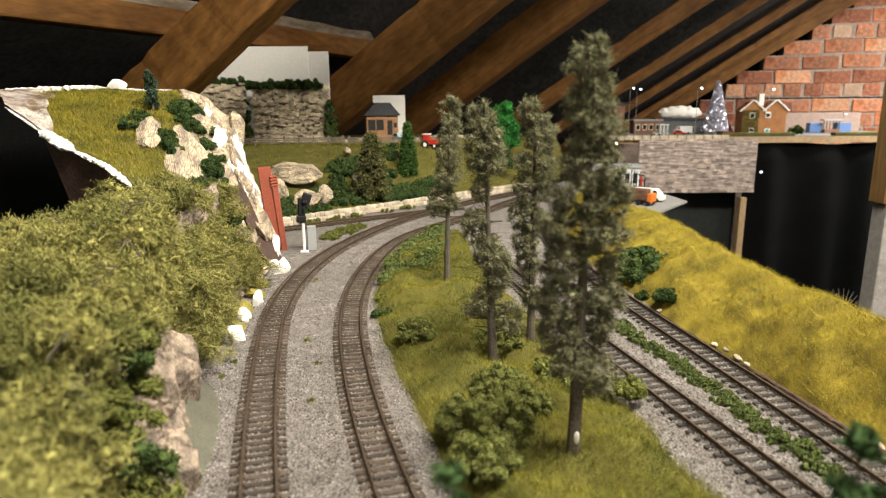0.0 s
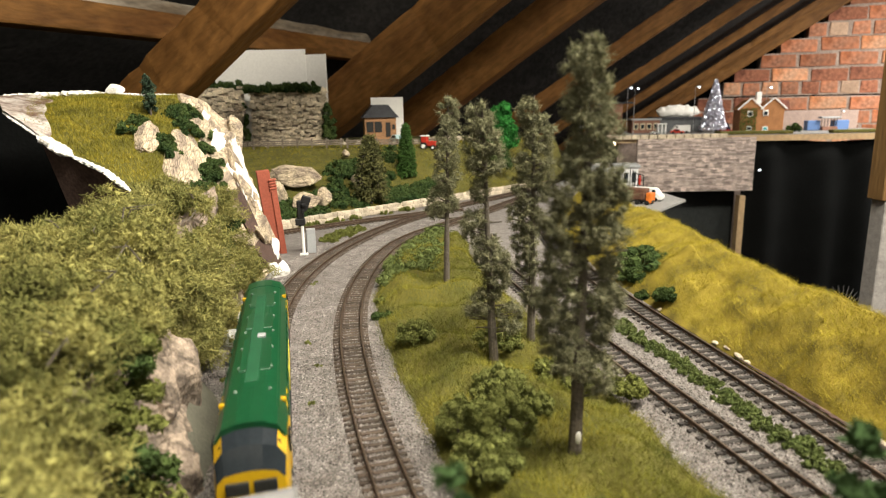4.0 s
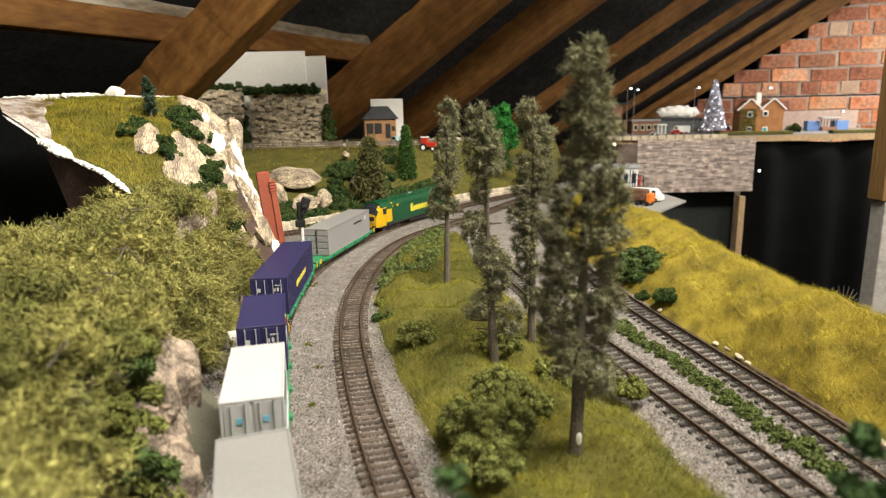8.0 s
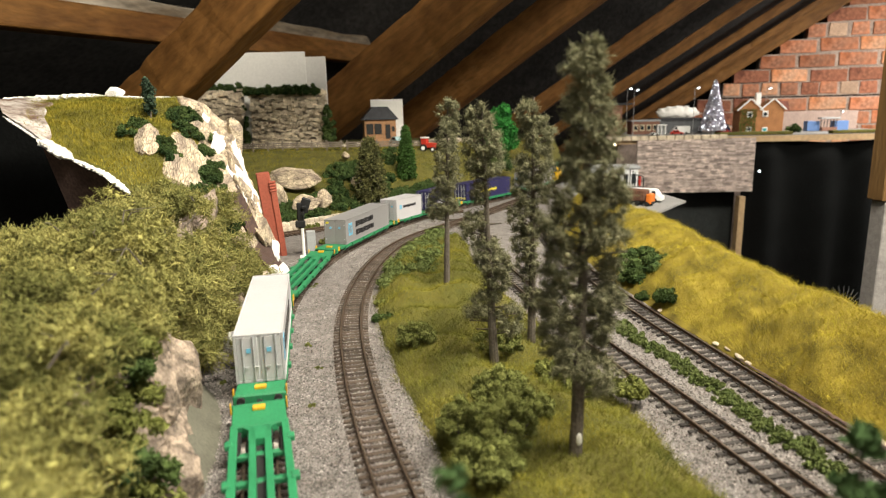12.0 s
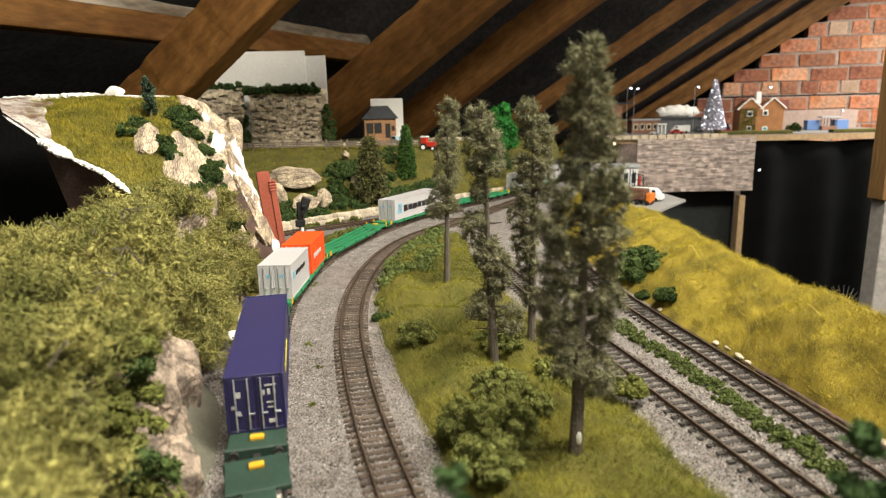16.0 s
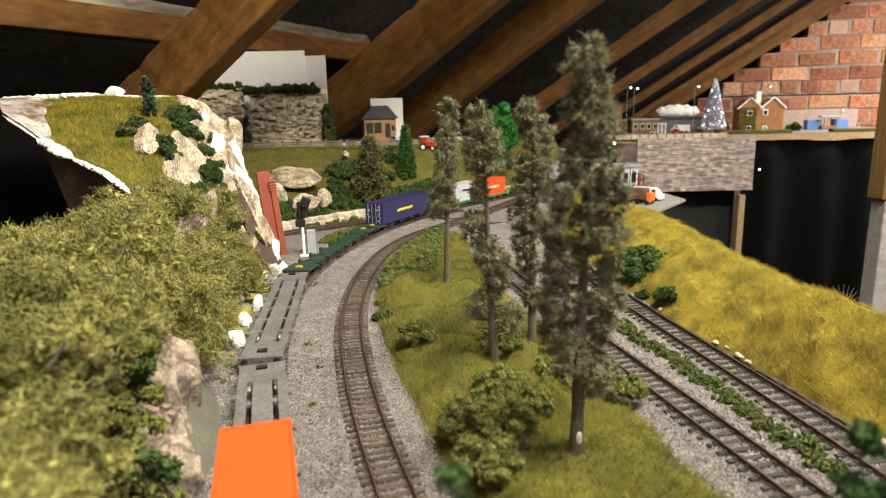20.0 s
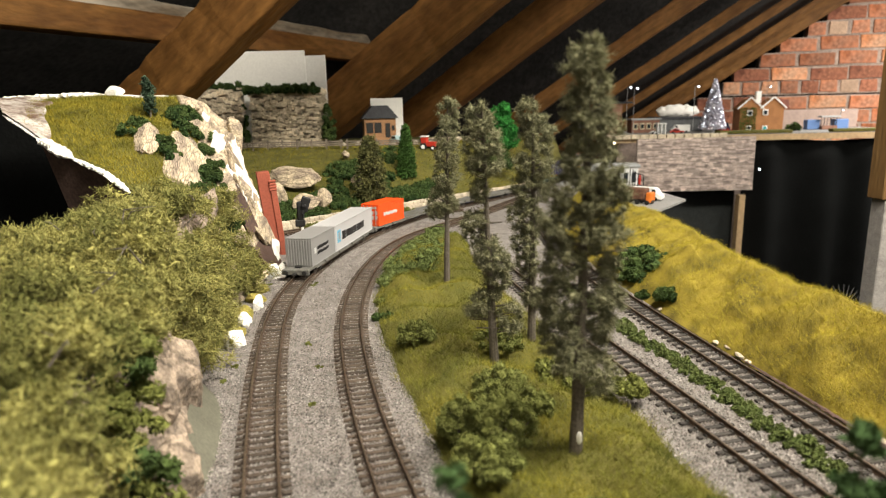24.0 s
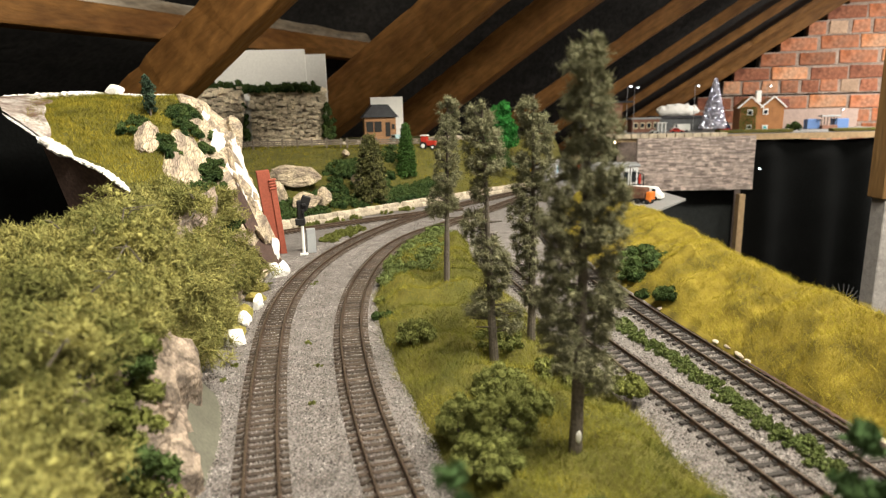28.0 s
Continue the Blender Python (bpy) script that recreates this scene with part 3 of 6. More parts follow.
tagged(part("hill_rock", sheet("hill_rock", 80, 70, lambda u, v: hill_fn(0.635 + 0.365 * u, v)), ROCK), "pale limestone rock face above the tunnel mouth", "rock face", kind="structure")
pts = []
for k in range(34000):
    u, v = rng.uniform(0.10, 0.64), rng.uniform(0.02, 0.98)
    pts.append(hill_fn(u, v))
tagged(part("hill_turf", blades("hill_turf", pts, 0.0034, 0.6, 0.08), GRASS_O), "olive static grass on the hill", "grass", kind="stuff")


def plaster_ridge(name, path, r, label, n=60):
    """A ragged roll of white plaster along a line."""
    verts, faces, k = [], [], 10
    for j in range(n):
        t = j / (n - 1) * (len(path) - 1)
        i = min(int(t), len(path) - 2)
        p = Vector(path[i]).lerp(Vector(path[i + 1]), t - i)
        d = (Vector(path[i + 1]) - Vector(path[i])).normalized()
        s = d.cross(Vector((0, 0, 1))).normalized()
        w = s.cross(d)
        for a in range(k):
            ang = 2 * math.pi * a / k
            rr = r * (1 + 0.75 * noise.noise(Vector((j * 0.8, math.cos(ang) * 1.3, math.sin(ang) * 1.3)) + p * 60)) * min(1, 4 * j / n + 0.25, 4 * (n - 1 - j) / n + 0.25)
            verts.append(p + (s * math.cos(ang) + w * math.sin(ang) * 0.5) * rr)
    for j in range(n - 1):
        for a in range(k):
            b = (a + 1) % k
            faces.append((j * k + a, j * k + b, (j + 1) * k + b, (j + 1) * k + a))
    return tagged(part(name, mesh_of(name, verts, faces), PLASTER), label, "plaster edge")


plaster_ridge("plaster_edge", [hill_fn(0.0, 0), hill_fn(0.12, 0), hill_fn(0.2, 0)], 0.0025, "thin torn edge of brown and white plaster cloth")
plaster_ridge("plaster_edge", [hill_fn(0.19, 0), hill_fn(0.27, 0.02), hill_fn(0.32, 0)], 0.0075, "raw white plaster edge of the hill shell")
plaster_ridge("plaster_edge", [hill_fn(0.31, 0), hill_fn(0.42, 0), hill_fn(0.5, -0.02)], 0.0042, "narrow white plaster edge of the hill shell")
plaster_ridge("plaster_edge", [hill_fn(0.0, 1), hill_fn(0.1, 1), hill_fn(0.2, 1), hill_fn(0.3, 1)], 0.007, "raw white plaster along the hill crest")
plaster_ridge("plaster_edge", [hill_fn(0.30, 1), hill_fn(0.4, 1), hill_fn(0.5, 1)], 0.004, "thin white plaster line along the hill crest")
shell = part("hill_side", sheet("hill_side", 40, 12, lambda u, v: tuple(Vector(hill_fn(0.2 + 0.3 * u, 0)) * (1 - v) + v * Vector((-0.36 + 0.1 * u, 0.64, 0.02)))), BROWNCARD)
tagged(shell, "dark brown unpainted side of the hill shell", "hill", kind="structure")
HOUT = Vector((0.5, -0.6, 0.62)).normalized()


def patch(name, u0, v0, ru, rv, material, label, category, lift=0.004, ragged=0.35, seed=0.0):
    """A ragged slab laid over the hill's skin round (u0, v0), its rim sunk into it."""
    def fn(a, r):
        ang = 2 * math.pi * a
        k = r * (1 + ragged * noise.noise(Vector((math.cos(ang) * 1.5, math.sin(ang) * 1.5, seed))) + ragged * 0.6 * noise.noise(Vector((math.cos(ang) * 4, math.sin(ang) * 4, seed))))
        p = Vector(hill_fn(u0 + ru * k * math.cos(ang), v0 + rv * k * math.sin(ang)))
        return tuple(p + HOUT * (lift * (1.0 if r < 0.85 else -0.8) + 0.25 * lift * noise.noise(p * 120)))
    return tagged(part(name, sheet(name, 48, 12, fn), material), label, category)


for k, (u, v, ru, rv) in enumerate(((0.63, 0.92, 0.02, 0.06), (0.70, 0.80, 0.035, 0.09), (0.745, 0.88, 0.03, 0.07), (0.80, 0.86, 0.06, 0.13), (0.85, 0.88, 0.05, 0.09), (0.80, 0.68, 0.05, 0.025), (0.965, 0.90, 0.03, 0.07))):
    patch("plaster_patch", u, v, ru, rv, PLASTER, "patch of raw white plaster between the rocks", "plaster", 0.0075, 0.45, k * 3.1)
CLOTH = mat("plaster_cloth", (0.13, 0.075, 0.055), 0.9, vary=0.3, scale=42, fine=300, bump=0.6, second=(0.5, 0.46, 0.42))
cloth = sheet("plaster_cloth", 40, 30, lambda u, v: tuple(Vector(hill_fn((0.15 + 0.05 * noise.noise(Vector((v * 5, 0, 3))) + 0.1 * (1 - v) ** 3) * u, v)) + HOUT * (0.0035 - 0.006 * (u > 0.97) + 0.0015 * noise.noise(Vector((u * 9, v * 9, 0))))))
tagged(part("plaster_cloth", cloth, CLOTH), "torn brown and white plaster cloth on the hill crest", "plaster")
# added black panel: the hollow hill's darkness put into its colour
back = part("dark_backing", box(0.62, 0.004, 0.40, -0.72, 0.87, -0.2), CURTAIN_AND_VOID)
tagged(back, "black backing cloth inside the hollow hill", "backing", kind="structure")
STRAW = mat("torn_card_edge", (0.55, 0.47, 0.36), 0.9, vary=0.3)
for k, (y, w, l, h) in enumerate(((0.434, 0.004, 0.007, 0.002), (0.447, 0.005, 0.012, 0.0026), (0.463, 0.003, 0.014, 0.002), (0.474, 0.005, 0.006, 0.0018), (0.318, 0.003, 0.016, 0.002), (0.335, 0.004, 0.008, 0.0016), (0.562, 0.005, 0.008, 0.0026))):
    boulder(sibx(y) + 0.0200 + 0.0012 * (k % 3), y, 0.0018, w, l, h, "pale torn flake of card at the foot of the bank", 13 - 9 * k, STRAW, k + 150, "card_flake")
ob = plaster_ridge("card_edge", [(sibx(y) + 0.0175, y, 0.0018) for y in np.linspace(0.28, 0.44, 9)], 0.0015, "dark torn card edge at the foot of the bank", 90)
ob.data.materials[0] = BROWNCARD

# ---- the hill behind, with its low stone wall ----
def wall_y(x):
    return max(0.985, 1.278 + 1.017 * x)


def back_z(x, y):
    y0 = wall_y(x) + 0.008
    span = max(0.22, 1.48 - y0) if x < 0 else 0.24 + 0.5 * x
    k = max(0, min(1, (y - y0) / span))
    side = max(0.0, min(1.0, (0.26 - (x - 0.55 * (y - 1.45))) / 0.16))
    z = 0.012 + 0.092 * (k * k * (3 - 2 * k)) * side
    return z + 0.004 * noise.noise(Vector((x, y, 0)) * 20) * min(1, 6 * k)


def back_fn(u, v):
    x = -0.85 + 1.2 * u
    y = wall_y(x) + 0.006 + (2.05 - wall_y(x)) * v
    return (x, y, back_z(x, y))


tagged(part("back_hill", sheet("back_hill", 110, 110, back_fn), TURF_O), "olive grass hillside behind the low wall", "hill", kind="structure")
pts = [back_fn(0.3 + 0.62 * rng.uniform(), 0.62 * rng.uniform()) for k in range(26000)]
tagged(part("hillside_grass", blades("hillside_grass", pts, 0.0045, 0.6, 0.09), GRASS_O), "olive static grass on the back hillside", "grass", kind="stuff")

# ---- tall firs on the wooded strip ----
def fir(x, y, height, lobes, label, lean=(0, 0), trunk=0.0032, stubs=()):
    """A model fir: tapered trunk, bare stubs at the heights given, foliage in lobes of (dx, z, half width, half height)."""
    a, b = strip_edges(min(0.87, y))
    z = strip_z(x, y, a, b) - 0.002
    t = thing("fir_tree", pose(x, y, z), label, "tree", "tall firs between the tracks")
    top = Vector((lean[0], lean[1], height))
    bm = bmesh.new()
    for k in range(8):
        p, q = top * (k / 8), top * ((k + 1) / 8)
        rod(trunk * (1 - 0.85 * k / 8), trunk * (1 - 0.85 * (k + 1) / 8), p + Vector((rng.normal() * 0.0002, 0, 0)), q, 10, bm)
    part("trunk", bm, BARK, t)
    lim, cs, rs = bmesh.new(), [], []
    for dx, zz, rx, rz in lobes:
        n = int(16 + 1.75 * rx * rz / 0.0026 ** 2)
        for k in range(n):
            d = rng.normal(size=3)
            d *= rng.uniform(0.3, 1.0) ** 0.5 / np.linalg.norm(d)
            c = np.array((dx + rx * d[0], 0.85 * rx * d[1], zz + rz * d[2]))
            c[:2] += np.array((lean[0], lean[1])) * zz / height
            cs.append(c)
            rs.append(rng.uniform(0.0016, 0.0036))
            if k % 6 == 0:
                foot = top * (max(0.004, c[2] - 0.004) / height)
                rod(0.0005, 0.0003, foot, foot.lerp(Vector(c), 0.92), 4, lim)
    for zz, ang, reach in stubs:
        c = top * (zz / height)
        rod(0.0008, 0.0004, c, c + Vector((math.cos(ang), 0.4 * math.sin(ang), 0.06)) * reach, 5, lim)
    part("branchwork", lim, BARK, t)
    part("crown", strands("crown", cs, rs, 54, 0.0024, 0.06, 0.5), FIR, t)
    return t


def lobes_of(foot_x, foot_y, unit, rows):
    return [((cx - foot_x) * unit, (foot_y - cy) * unit, rx * unit, ry * unit) for cx, cy, rx, ry in rows]


fir(0.0655, 0.2913, 0.206, lobes_of(1019, 815, 0.000274, [(1022, 80, 8, 18), (1006, 105, 36, 26), (1022, 140, 40, 30), (1018, 182, 46, 34), (1032, 222, 46, 38), (1026, 272, 54, 42), (1004, 322, 58, 42), (1052, 338, 42, 46), (994, 382, 60, 38), (1050, 398, 45, 32),
                           (982, 440, 46, 42), (1064, 452, 18, 22), (982, 520, 46, 52), (1062, 512, 34, 34), (984, 580, 42, 42), (1054, 560, 26, 36), (1000, 622, 48, 32), (1056, 650, 36, 42)]),
    "tall grey-green model fir with a white-scuffed trunk", (0.003, 0.004), 0.0036, ((0.105, 0.2, 0.022), (0.092, 0.4, 0.02), (0.09, 3.3, 0.014), (0.11, 2.9, 0.014), (0.075, 0.1, 0.016)))
fir(0.0351, 0.4227, 0.186, lobes_of(875, 645, 0.000378, [(868, 184, 28, 30), (874, 225, 36, 33), (876, 262, 36, 26), (862, 308, 18, 26), (850, 368, 24, 32), (868, 418, 26, 30), (886, 440, 33, 28), (890, 470, 26, 20), (848, 526, 24, 20), (908, 546, 26, 32), (874, 498, 26, 12)]),
    "tall ragged fir with bare lower stubs", (-0.008, 0.0), 0.0034, ((0.036, 3.1, 0.016), (0.042, 3.0, 0.015), (0.03, 3.3, 0.012), (0.046, 0.1, 0.014), (0.038, 0.2, 0.012), (0.105, 0.2, 0.01), (0.08, 0.0, 0.012)))
fir(0.0034, 0.6366, 0.193, lobes_of(792, 500, 0.000563, [(795, 185, 20, 26), (793, 225, 23, 28), (792, 262, 25, 26), (791, 300, 28, 26), (779, 340, 22, 26), (799, 345, 15, 22), (773, 362, 20, 12)]),
    "slender grey-green model fir", (0.004, 0), 0.0034, ((0.062, 3.0, 0.016), (0.07, 0.3, 0.012)))
fir(0.0668, 0.4602, 0.186, lobes_of(942, 600, 0.000428, [(932, 195, 20, 28), (950, 230, 32, 33), (945, 275, 36, 33), (935, 320, 32, 33), (930, 365, 32, 33), (926, 410, 25, 33), (935, 455, 22, 28), (940, 510, 17, 28)]),
    "tall dark fir behind the front tree", (0.0, 0.0), 0.0034, ((0.04, 0.3, 0.01), (0.05, 3.0, 0.01)))

# highlight on the front trunk, put in as a white spot
highlight_spot = ball(0.0015, 0.0662, 0.2882, 0.025, 1.0, 0.5, 2.4, sub=2)
tagged(part("plaster_spot", highlight_spot, PLASTER), "spot of white glue on the fir trunk", "glue spot")

# bushes on the strip
for x, y, w, h in ((0.020, 0.285, 0.034, 0.024), (0.028, 0.315, 0.038, 0.032), (0.008, 0.325, 0.028, 0.022), (0.044, 0.345, 0.034, 0.024), (0.034, 0.372, 0.032, 0.022)):
    bush(x, y, 0.008, w, h * 1.15, SHRUB, "olive clump-foliage bush on the strip", 75, 80, 0.0008, rad=0.52)
bush(-0.022, 0.475, 0.008, 0.03, 0.022, SHRUB, "dark olive bush on the strip", 40, 90, 0.0010, rad=0.6)
bush(0.04, 0.455, 0.009, 0.04, 0.016, SHRUB, "low olive bush at the foot of a fir", 40, 80, 0.0011, rad=0.6)
for x, y, w in ((0.075, 0.40, 0.03), (0.092, 0.385, 0.026), (0.115, 0.375, 0.022)):
    bush(x, y, 0.007, w, 0.014, CLUMP, "low olive scrub beside the siding", 14, 80, 0.0014)
bush(-0.056, 0.553, 0.0, 0.016, 0.010, DARKLEAF, "small green weed at the ballast edge", 8, 70, 0.0013, "weed")
bush(-0.063, 0.60, 0.0, 0.013, 0.008, CLUMP, "small olive weed at the ballast edge", 8, 60, 0.0013, "weed")
for k in range(11):
    y = 0.66 + 0.028 * k
    bush(loopx(y) + 0.034 + 0.01 * rng.uniform(), y, 0.0, 0.040, 0.019, SCRUB, "olive clump-foliage along the curve", 20, 60, 0.0014)
for k in range(7):
    bush(loopx(0.7 + 0.03 * k) + 0.065, 0.70 + 0.03 * k, 0.002, 0.038, 0.018, SCRUB, "olive scrub between the tracks", 18, 60, 0.0014)
for k in range(8):
    y = rng.uniform(0.28, 0.7)
    x = mainx(y) + rng.choice([-0.026, -0.03, 0.019, 0.022, 0.03, 0.04]) + 0.002 * rng.normal()
    bush(x, y, -0.001, 0.006, 0.003, CLUMP, "tiny weed in the ballast", 5, 40, 0.0009, "weed")
# green scrub between the sidings
for k in range(34):
    y = 0.29 + 0.0115 * k
    x = (siax(y) + sibx(y)) / 2 + 0.003 + rng.normal() * 0.002
    bush(x, y, -0.001, 0.015 * rng.uniform(0.6, 1.2), 0.0065, SCRUB, "low green scrub between the sidings", 16, 60, 0.0011, "scrub", 0.030)
# bushes at the foot of the bank
for y, k, w, h in ((0.66, 0.30, 0.058, 0.03), (0.64, 0.14, 0.03, 0.018), (0.565, 0.12, 0.022, 0.015), (0.60, 0.05, 0.016, 0.008)):
    p = bank_fn(0.72 * k, (y - 0.02) / 1.13)
    bush(p[0], p[1], p[2] - 0.002, w, h, DARKLEAF, "dark green bush at the foot of the bank", 34, 90, 0.0014, rad=0.7)
# dark bushes close to the camera
for x, y, w, h in ((0.000, 0.130, 0.028, 0.130), (0.017, 0.128, 0.028, 0.127), (0.032, 0.130, 0.028, 0.124), (0.046, 0.132, 0.028, 0.125), (0.060, 0.130, 0.030, 0.125), (0.076, 0.132, 0.028, 0.125), (0.098, 0.148, 0.026, 0.116), (0.110, 0.150, 0.032, 0.124), (0.125, 0.151, 0.032, 0.126)):
    bush(x, y, 0.0, w, h, NEARLEAF, "dark green bush at the near edge", 90, 40, 0.0014, rad=0.62)

# ---- the lichen mass on the left ----
def moss_top(x, y):
    base = 0.120 - 0.15 * max(0, -0.20 - x)
    fall = max(0, min(1, (x - (mainx(y) - 0.058)) / 0.03))
    near = max(0, min(1, (y - 0.17) / 0.22))
    return (base * (0.72 + 0.28 * near)) * (1 - 0.55 * fall) + 0.015 * noise.noise(Vector((x, y, 2)) * 24) + 0.006 * noise.noise(Vector((x, y, 8)) * 60)


def tuft(x, y, z, w, h, label, n):
    """A loose tuft of fibrous lichen."""
    t = thing("lichen_tuft", pose(x, y, z), label, "bush")
    at = np.stack([rng.normal(size=n) * w * 0.24, rng.normal(size=n) * w * 0.24, h * rng.uniform(0.1, 0.95, n)], 1)
    part("foliage", strands("foliage", at, rng.uniform(0.0026, 0.0048, n), 40, 0.0052, 0.055), LICHEN, t)
    return t


moss = thing("lichen_bushes", pose(0, 0, 0), "yellow-olive lichen bushes heaped over the cutting", "bush")
cs, rs = [], []


def lump(x, y, z, r, n):
    """One lichen bush: small balls over the upper side of a larger one."""
    for i in range(n):
        d = rng.normal(size=3)
        d /= np.linalg.norm(d)
        d[2] = abs(d[2]) * 1.1 - 0.25
        cs.append((x + d[0] * r, y + d[1] * r, z + d[2] * r))
        rs.append(rng.uniform(0.0026, 0.0052))


for k in range(640):
    y = rng.uniform(0.11, 0.60)
    x1 = mainx(y) - (0.036 if y > 0.40 else 0.05 if y > 0.3 else 0.056)
    x = x1 - rng.uniform(0, 1) ** 1.2 * (0.27 if y < 0.5 else 0.13)
    zt = moss_top(x, y) + (0.012 if 0.42 < y < 0.56 and x > -0.26 else 0)
    low = 0.045 if (y > 0.43 and x > x1 - 0.03) else 0.0
    r = rng.uniform(0.008, 0.015)
    lump(x - 0.4 * r, y, zt - 0.009 - rng.uniform(0, 0.009) - low * rng.uniform(0, 1.9), r, 11)
for k in range(110):
    y = rng.uniform(0.12, 0.235)
    lump(mainx(y) - 0.056 - 0.06 * rng.uniform(), y, rng.uniform(0.03, 0.085), 0.009, 9)
for k in range(34):
    y = rng.uniform(0.27, 0.42)
    lump(mainx(y) - 0.052 - 0.012 * rng.uniform(), y, rng.uniform(0.07, 0.095), 0.008, 9)
part("foliage", strands("foliage", cs, rs, 40, 0.0041, 0.062, 0.5), LICHEN, moss)
twigs = bmesh.new()
for k in range(26):
    y = rng.uniform(0.2, 0.56)
    p = Vector((mainx(y) - rng.uniform(0.05, 0.16), y, 0))
    p.z = moss_top(p.x, y) - 0.002
    q = p + Vector((rng.normal() * 0.012, rng.normal() * 0.012, 0.004 + 0.006 * rng.uniform()))
    rod(0.0006, 0.0004, p, q, 5, twigs)
    rod(0.0004, 0.0002, q, q + Vector((rng.normal() * 0.006, rng.normal() * 0.006, 0.001)), 5, twigs)
part("stalk", twigs, BARK, moss, "bare grey lichen stalks")["kind"] = "stuff"
core = sheet("core", 60, 60, lambda u, v: (mainx(0.08 + 0.45 * v) - 0.068 - 0.3 * u, 0.08 + 0.45 * v, moss_top(mainx(0.08 + 0.45 * v) - 0.068 - 0.3 * u, 0.08 + 0.45 * v) - 0.013 - 0.1 * max(0, v - 0.8)))
part("turf_core", core, TURF_O, moss)
for k, (y, z) in enumerate(((0.275, 0.064), (0.266, 0.052), (0.258, 0.04), (0.25, 0.028), (0.243, 0.015), (0.285, 0.07), (0.235, 0.002))):
    bush(mainx(y) - 0.046 - 0.2 * z, y, z, 0.026, 0.024, CLUMP if k % 3 else DARKLEAF, "green clump foliage hanging on the rock face", 10, 110, 0.0014)
for k, (y, z) in enumerate(((0.40, 0.05), (0.42, 0.03), (0.41, 0.01), (0.45, 0.05), (0.46, 0.02), (0.49, 0.04), (0.5, 0.012), (0.53, 0.04), (0.55, 0.02), (0.44, 0.0), (0.39, 0.03))):
    tuft(mainx(y) - 0.045 - 0.12 * z, y, z, 0.034, 0.036, "olive lichen hanging down the cutting", 30)
for k, (y, out, z, sx, sy, sz) in enumerate(((0.345, 0.048, 0.034, 0.022, 0.044, 0.062), (0.285, 0.040, 0.010, 0.022, 0.032, 0.040), (0.312, 0.052, 0.045, 0.02, 0.024, 0.042), (0.222, 0.078, 0.045, 0.022, 0.026, 0.05), (0.235, 0.066, 0.008, 0.02, 0.03, 0.036), (0.20, 0.080, 0.02, 0.022, 0.03, 0.05))):
    boulder(mainx(y) - out, y, z, sx, sy, sz, "weathered buff rock casting in the cutting", 10 * k - 15, CLIFF if k < 3 else GREYROCK, k + 3)
SCENIC = mat("grey_green_plaster", (0.13, 0.125, 0.095), 0.85, vary=0.15, scale=60, fine=500, bump=0.3)
foot = sheet("trackside_slope", 24, 10, lambda u, v: (mainx(0.27 + 0.14 * u) - 0.041 + 0.017 * v * math.sin(math.pi * u) ** 0.5, 0.27 + 0.14 * u, 0.022 * (1 - v) ** 1.4 * math.sin(math.pi * u) ** 0.6 - 0.0005))
tagged(part("trackside_slope", foot, SCENIC), "smooth grey-green plaster slope at the foot of the cutting", "slope", kind="structure")

# rocks, scrub and plaster on the hill
def hill_normal(u, v):
    p, a, b = Vector(hill_fn(u, v)), Vector(hill_fn(u + 0.03, v)), Vector(hill_fn(u, v + 0.06))
    return (a - p).cross(b - p).normalized()


for k, (u, v, s, d, t) in enumerate(((0.48, 0.38, 0.044, 0.018, 62), (0.61, 0.54, 0.044, 0.034, 50), (0.62, 0.34, 0.044, 0.032, 55), (0.56, 0.98, 0.036, 0.03, 20), (0.595, 0.99, 0.034, 0.028, 50), (0.645, 0.97, 0.03, 0.026, 70),
                                     (0.69, 0.98, 0.032, 0.03, 10), (0.63, 0.82, 0.036, 0.03, 40), (0.75, 0.99, 0.024, 0.032, 0), (0.735, 0.86, 0.024, 0.024, 30), (0.77, 0.78, 0.024, 0.026, 80), (0.785, 0.60, 0.034, 0.034, 15),
                                     (0.82, 0.70, 0.016, 0.026, 30), (0.915, 0.80, 0.046, 0.05, 5), (0.865, 0.84, 0.022, 0.022, 60), (0.82, 0.46, 0.016, 0.03, 80), (0.9, 0.42, 0.016, 0.03, 70))):
    p = hill_fn(u, v)
    boulder(p[0], p[1], p[2], s * 1.3, d * 1.3, 0.017, "cream limestone rock casting set in the hillside", t, ROCK, k * 2.3 + 1, normal=hill_normal(u, v))
for u0, v0, du, dv, n in ((0.71, 0.48, 0.03, 0.09, 16), (0.83, 0.34, 0.035, 0.05, 10), (0.53, 0.74, 0.012, 0.05, 5), (0.57, 0.80, 0.02, 0.06, 5), (0.41, 0.46, 0.02, 0.03, 3), (0.58, 0.68, 0.02, 0.04, 4), (0.655, 0.62, 0.015, 0.05, 5), (0.55, 0.40, 0.02, 0.05, 5), (0.67, 0.3, 0.02, 0.05, 5), (0.78, 0.44, 0.02, 0.05, 5)):
    for k in range(n):
        u, v = u0 + du * rng.normal() * 0.7, v0 + dv * rng.normal() * 0.7
        p = hill_fn(u, v)
        bush(p[0], p[1], p[2] - 0.002, 0.022, 0.011, DARKLEAF, "dark green clump foliage between the rocks", 10, 80, 0.0014, "scrub")
for k in range(5):
    p = hill_fn(0.77 + 0.06 * k / 4, 0.30 + 0.12 * rng.uniform())
    tuft(p[0] + 0.004, p[1] - 0.012, p[2] - 0.004, 0.026, 0.02, "olive lichen on the slope above the cutting", 20)
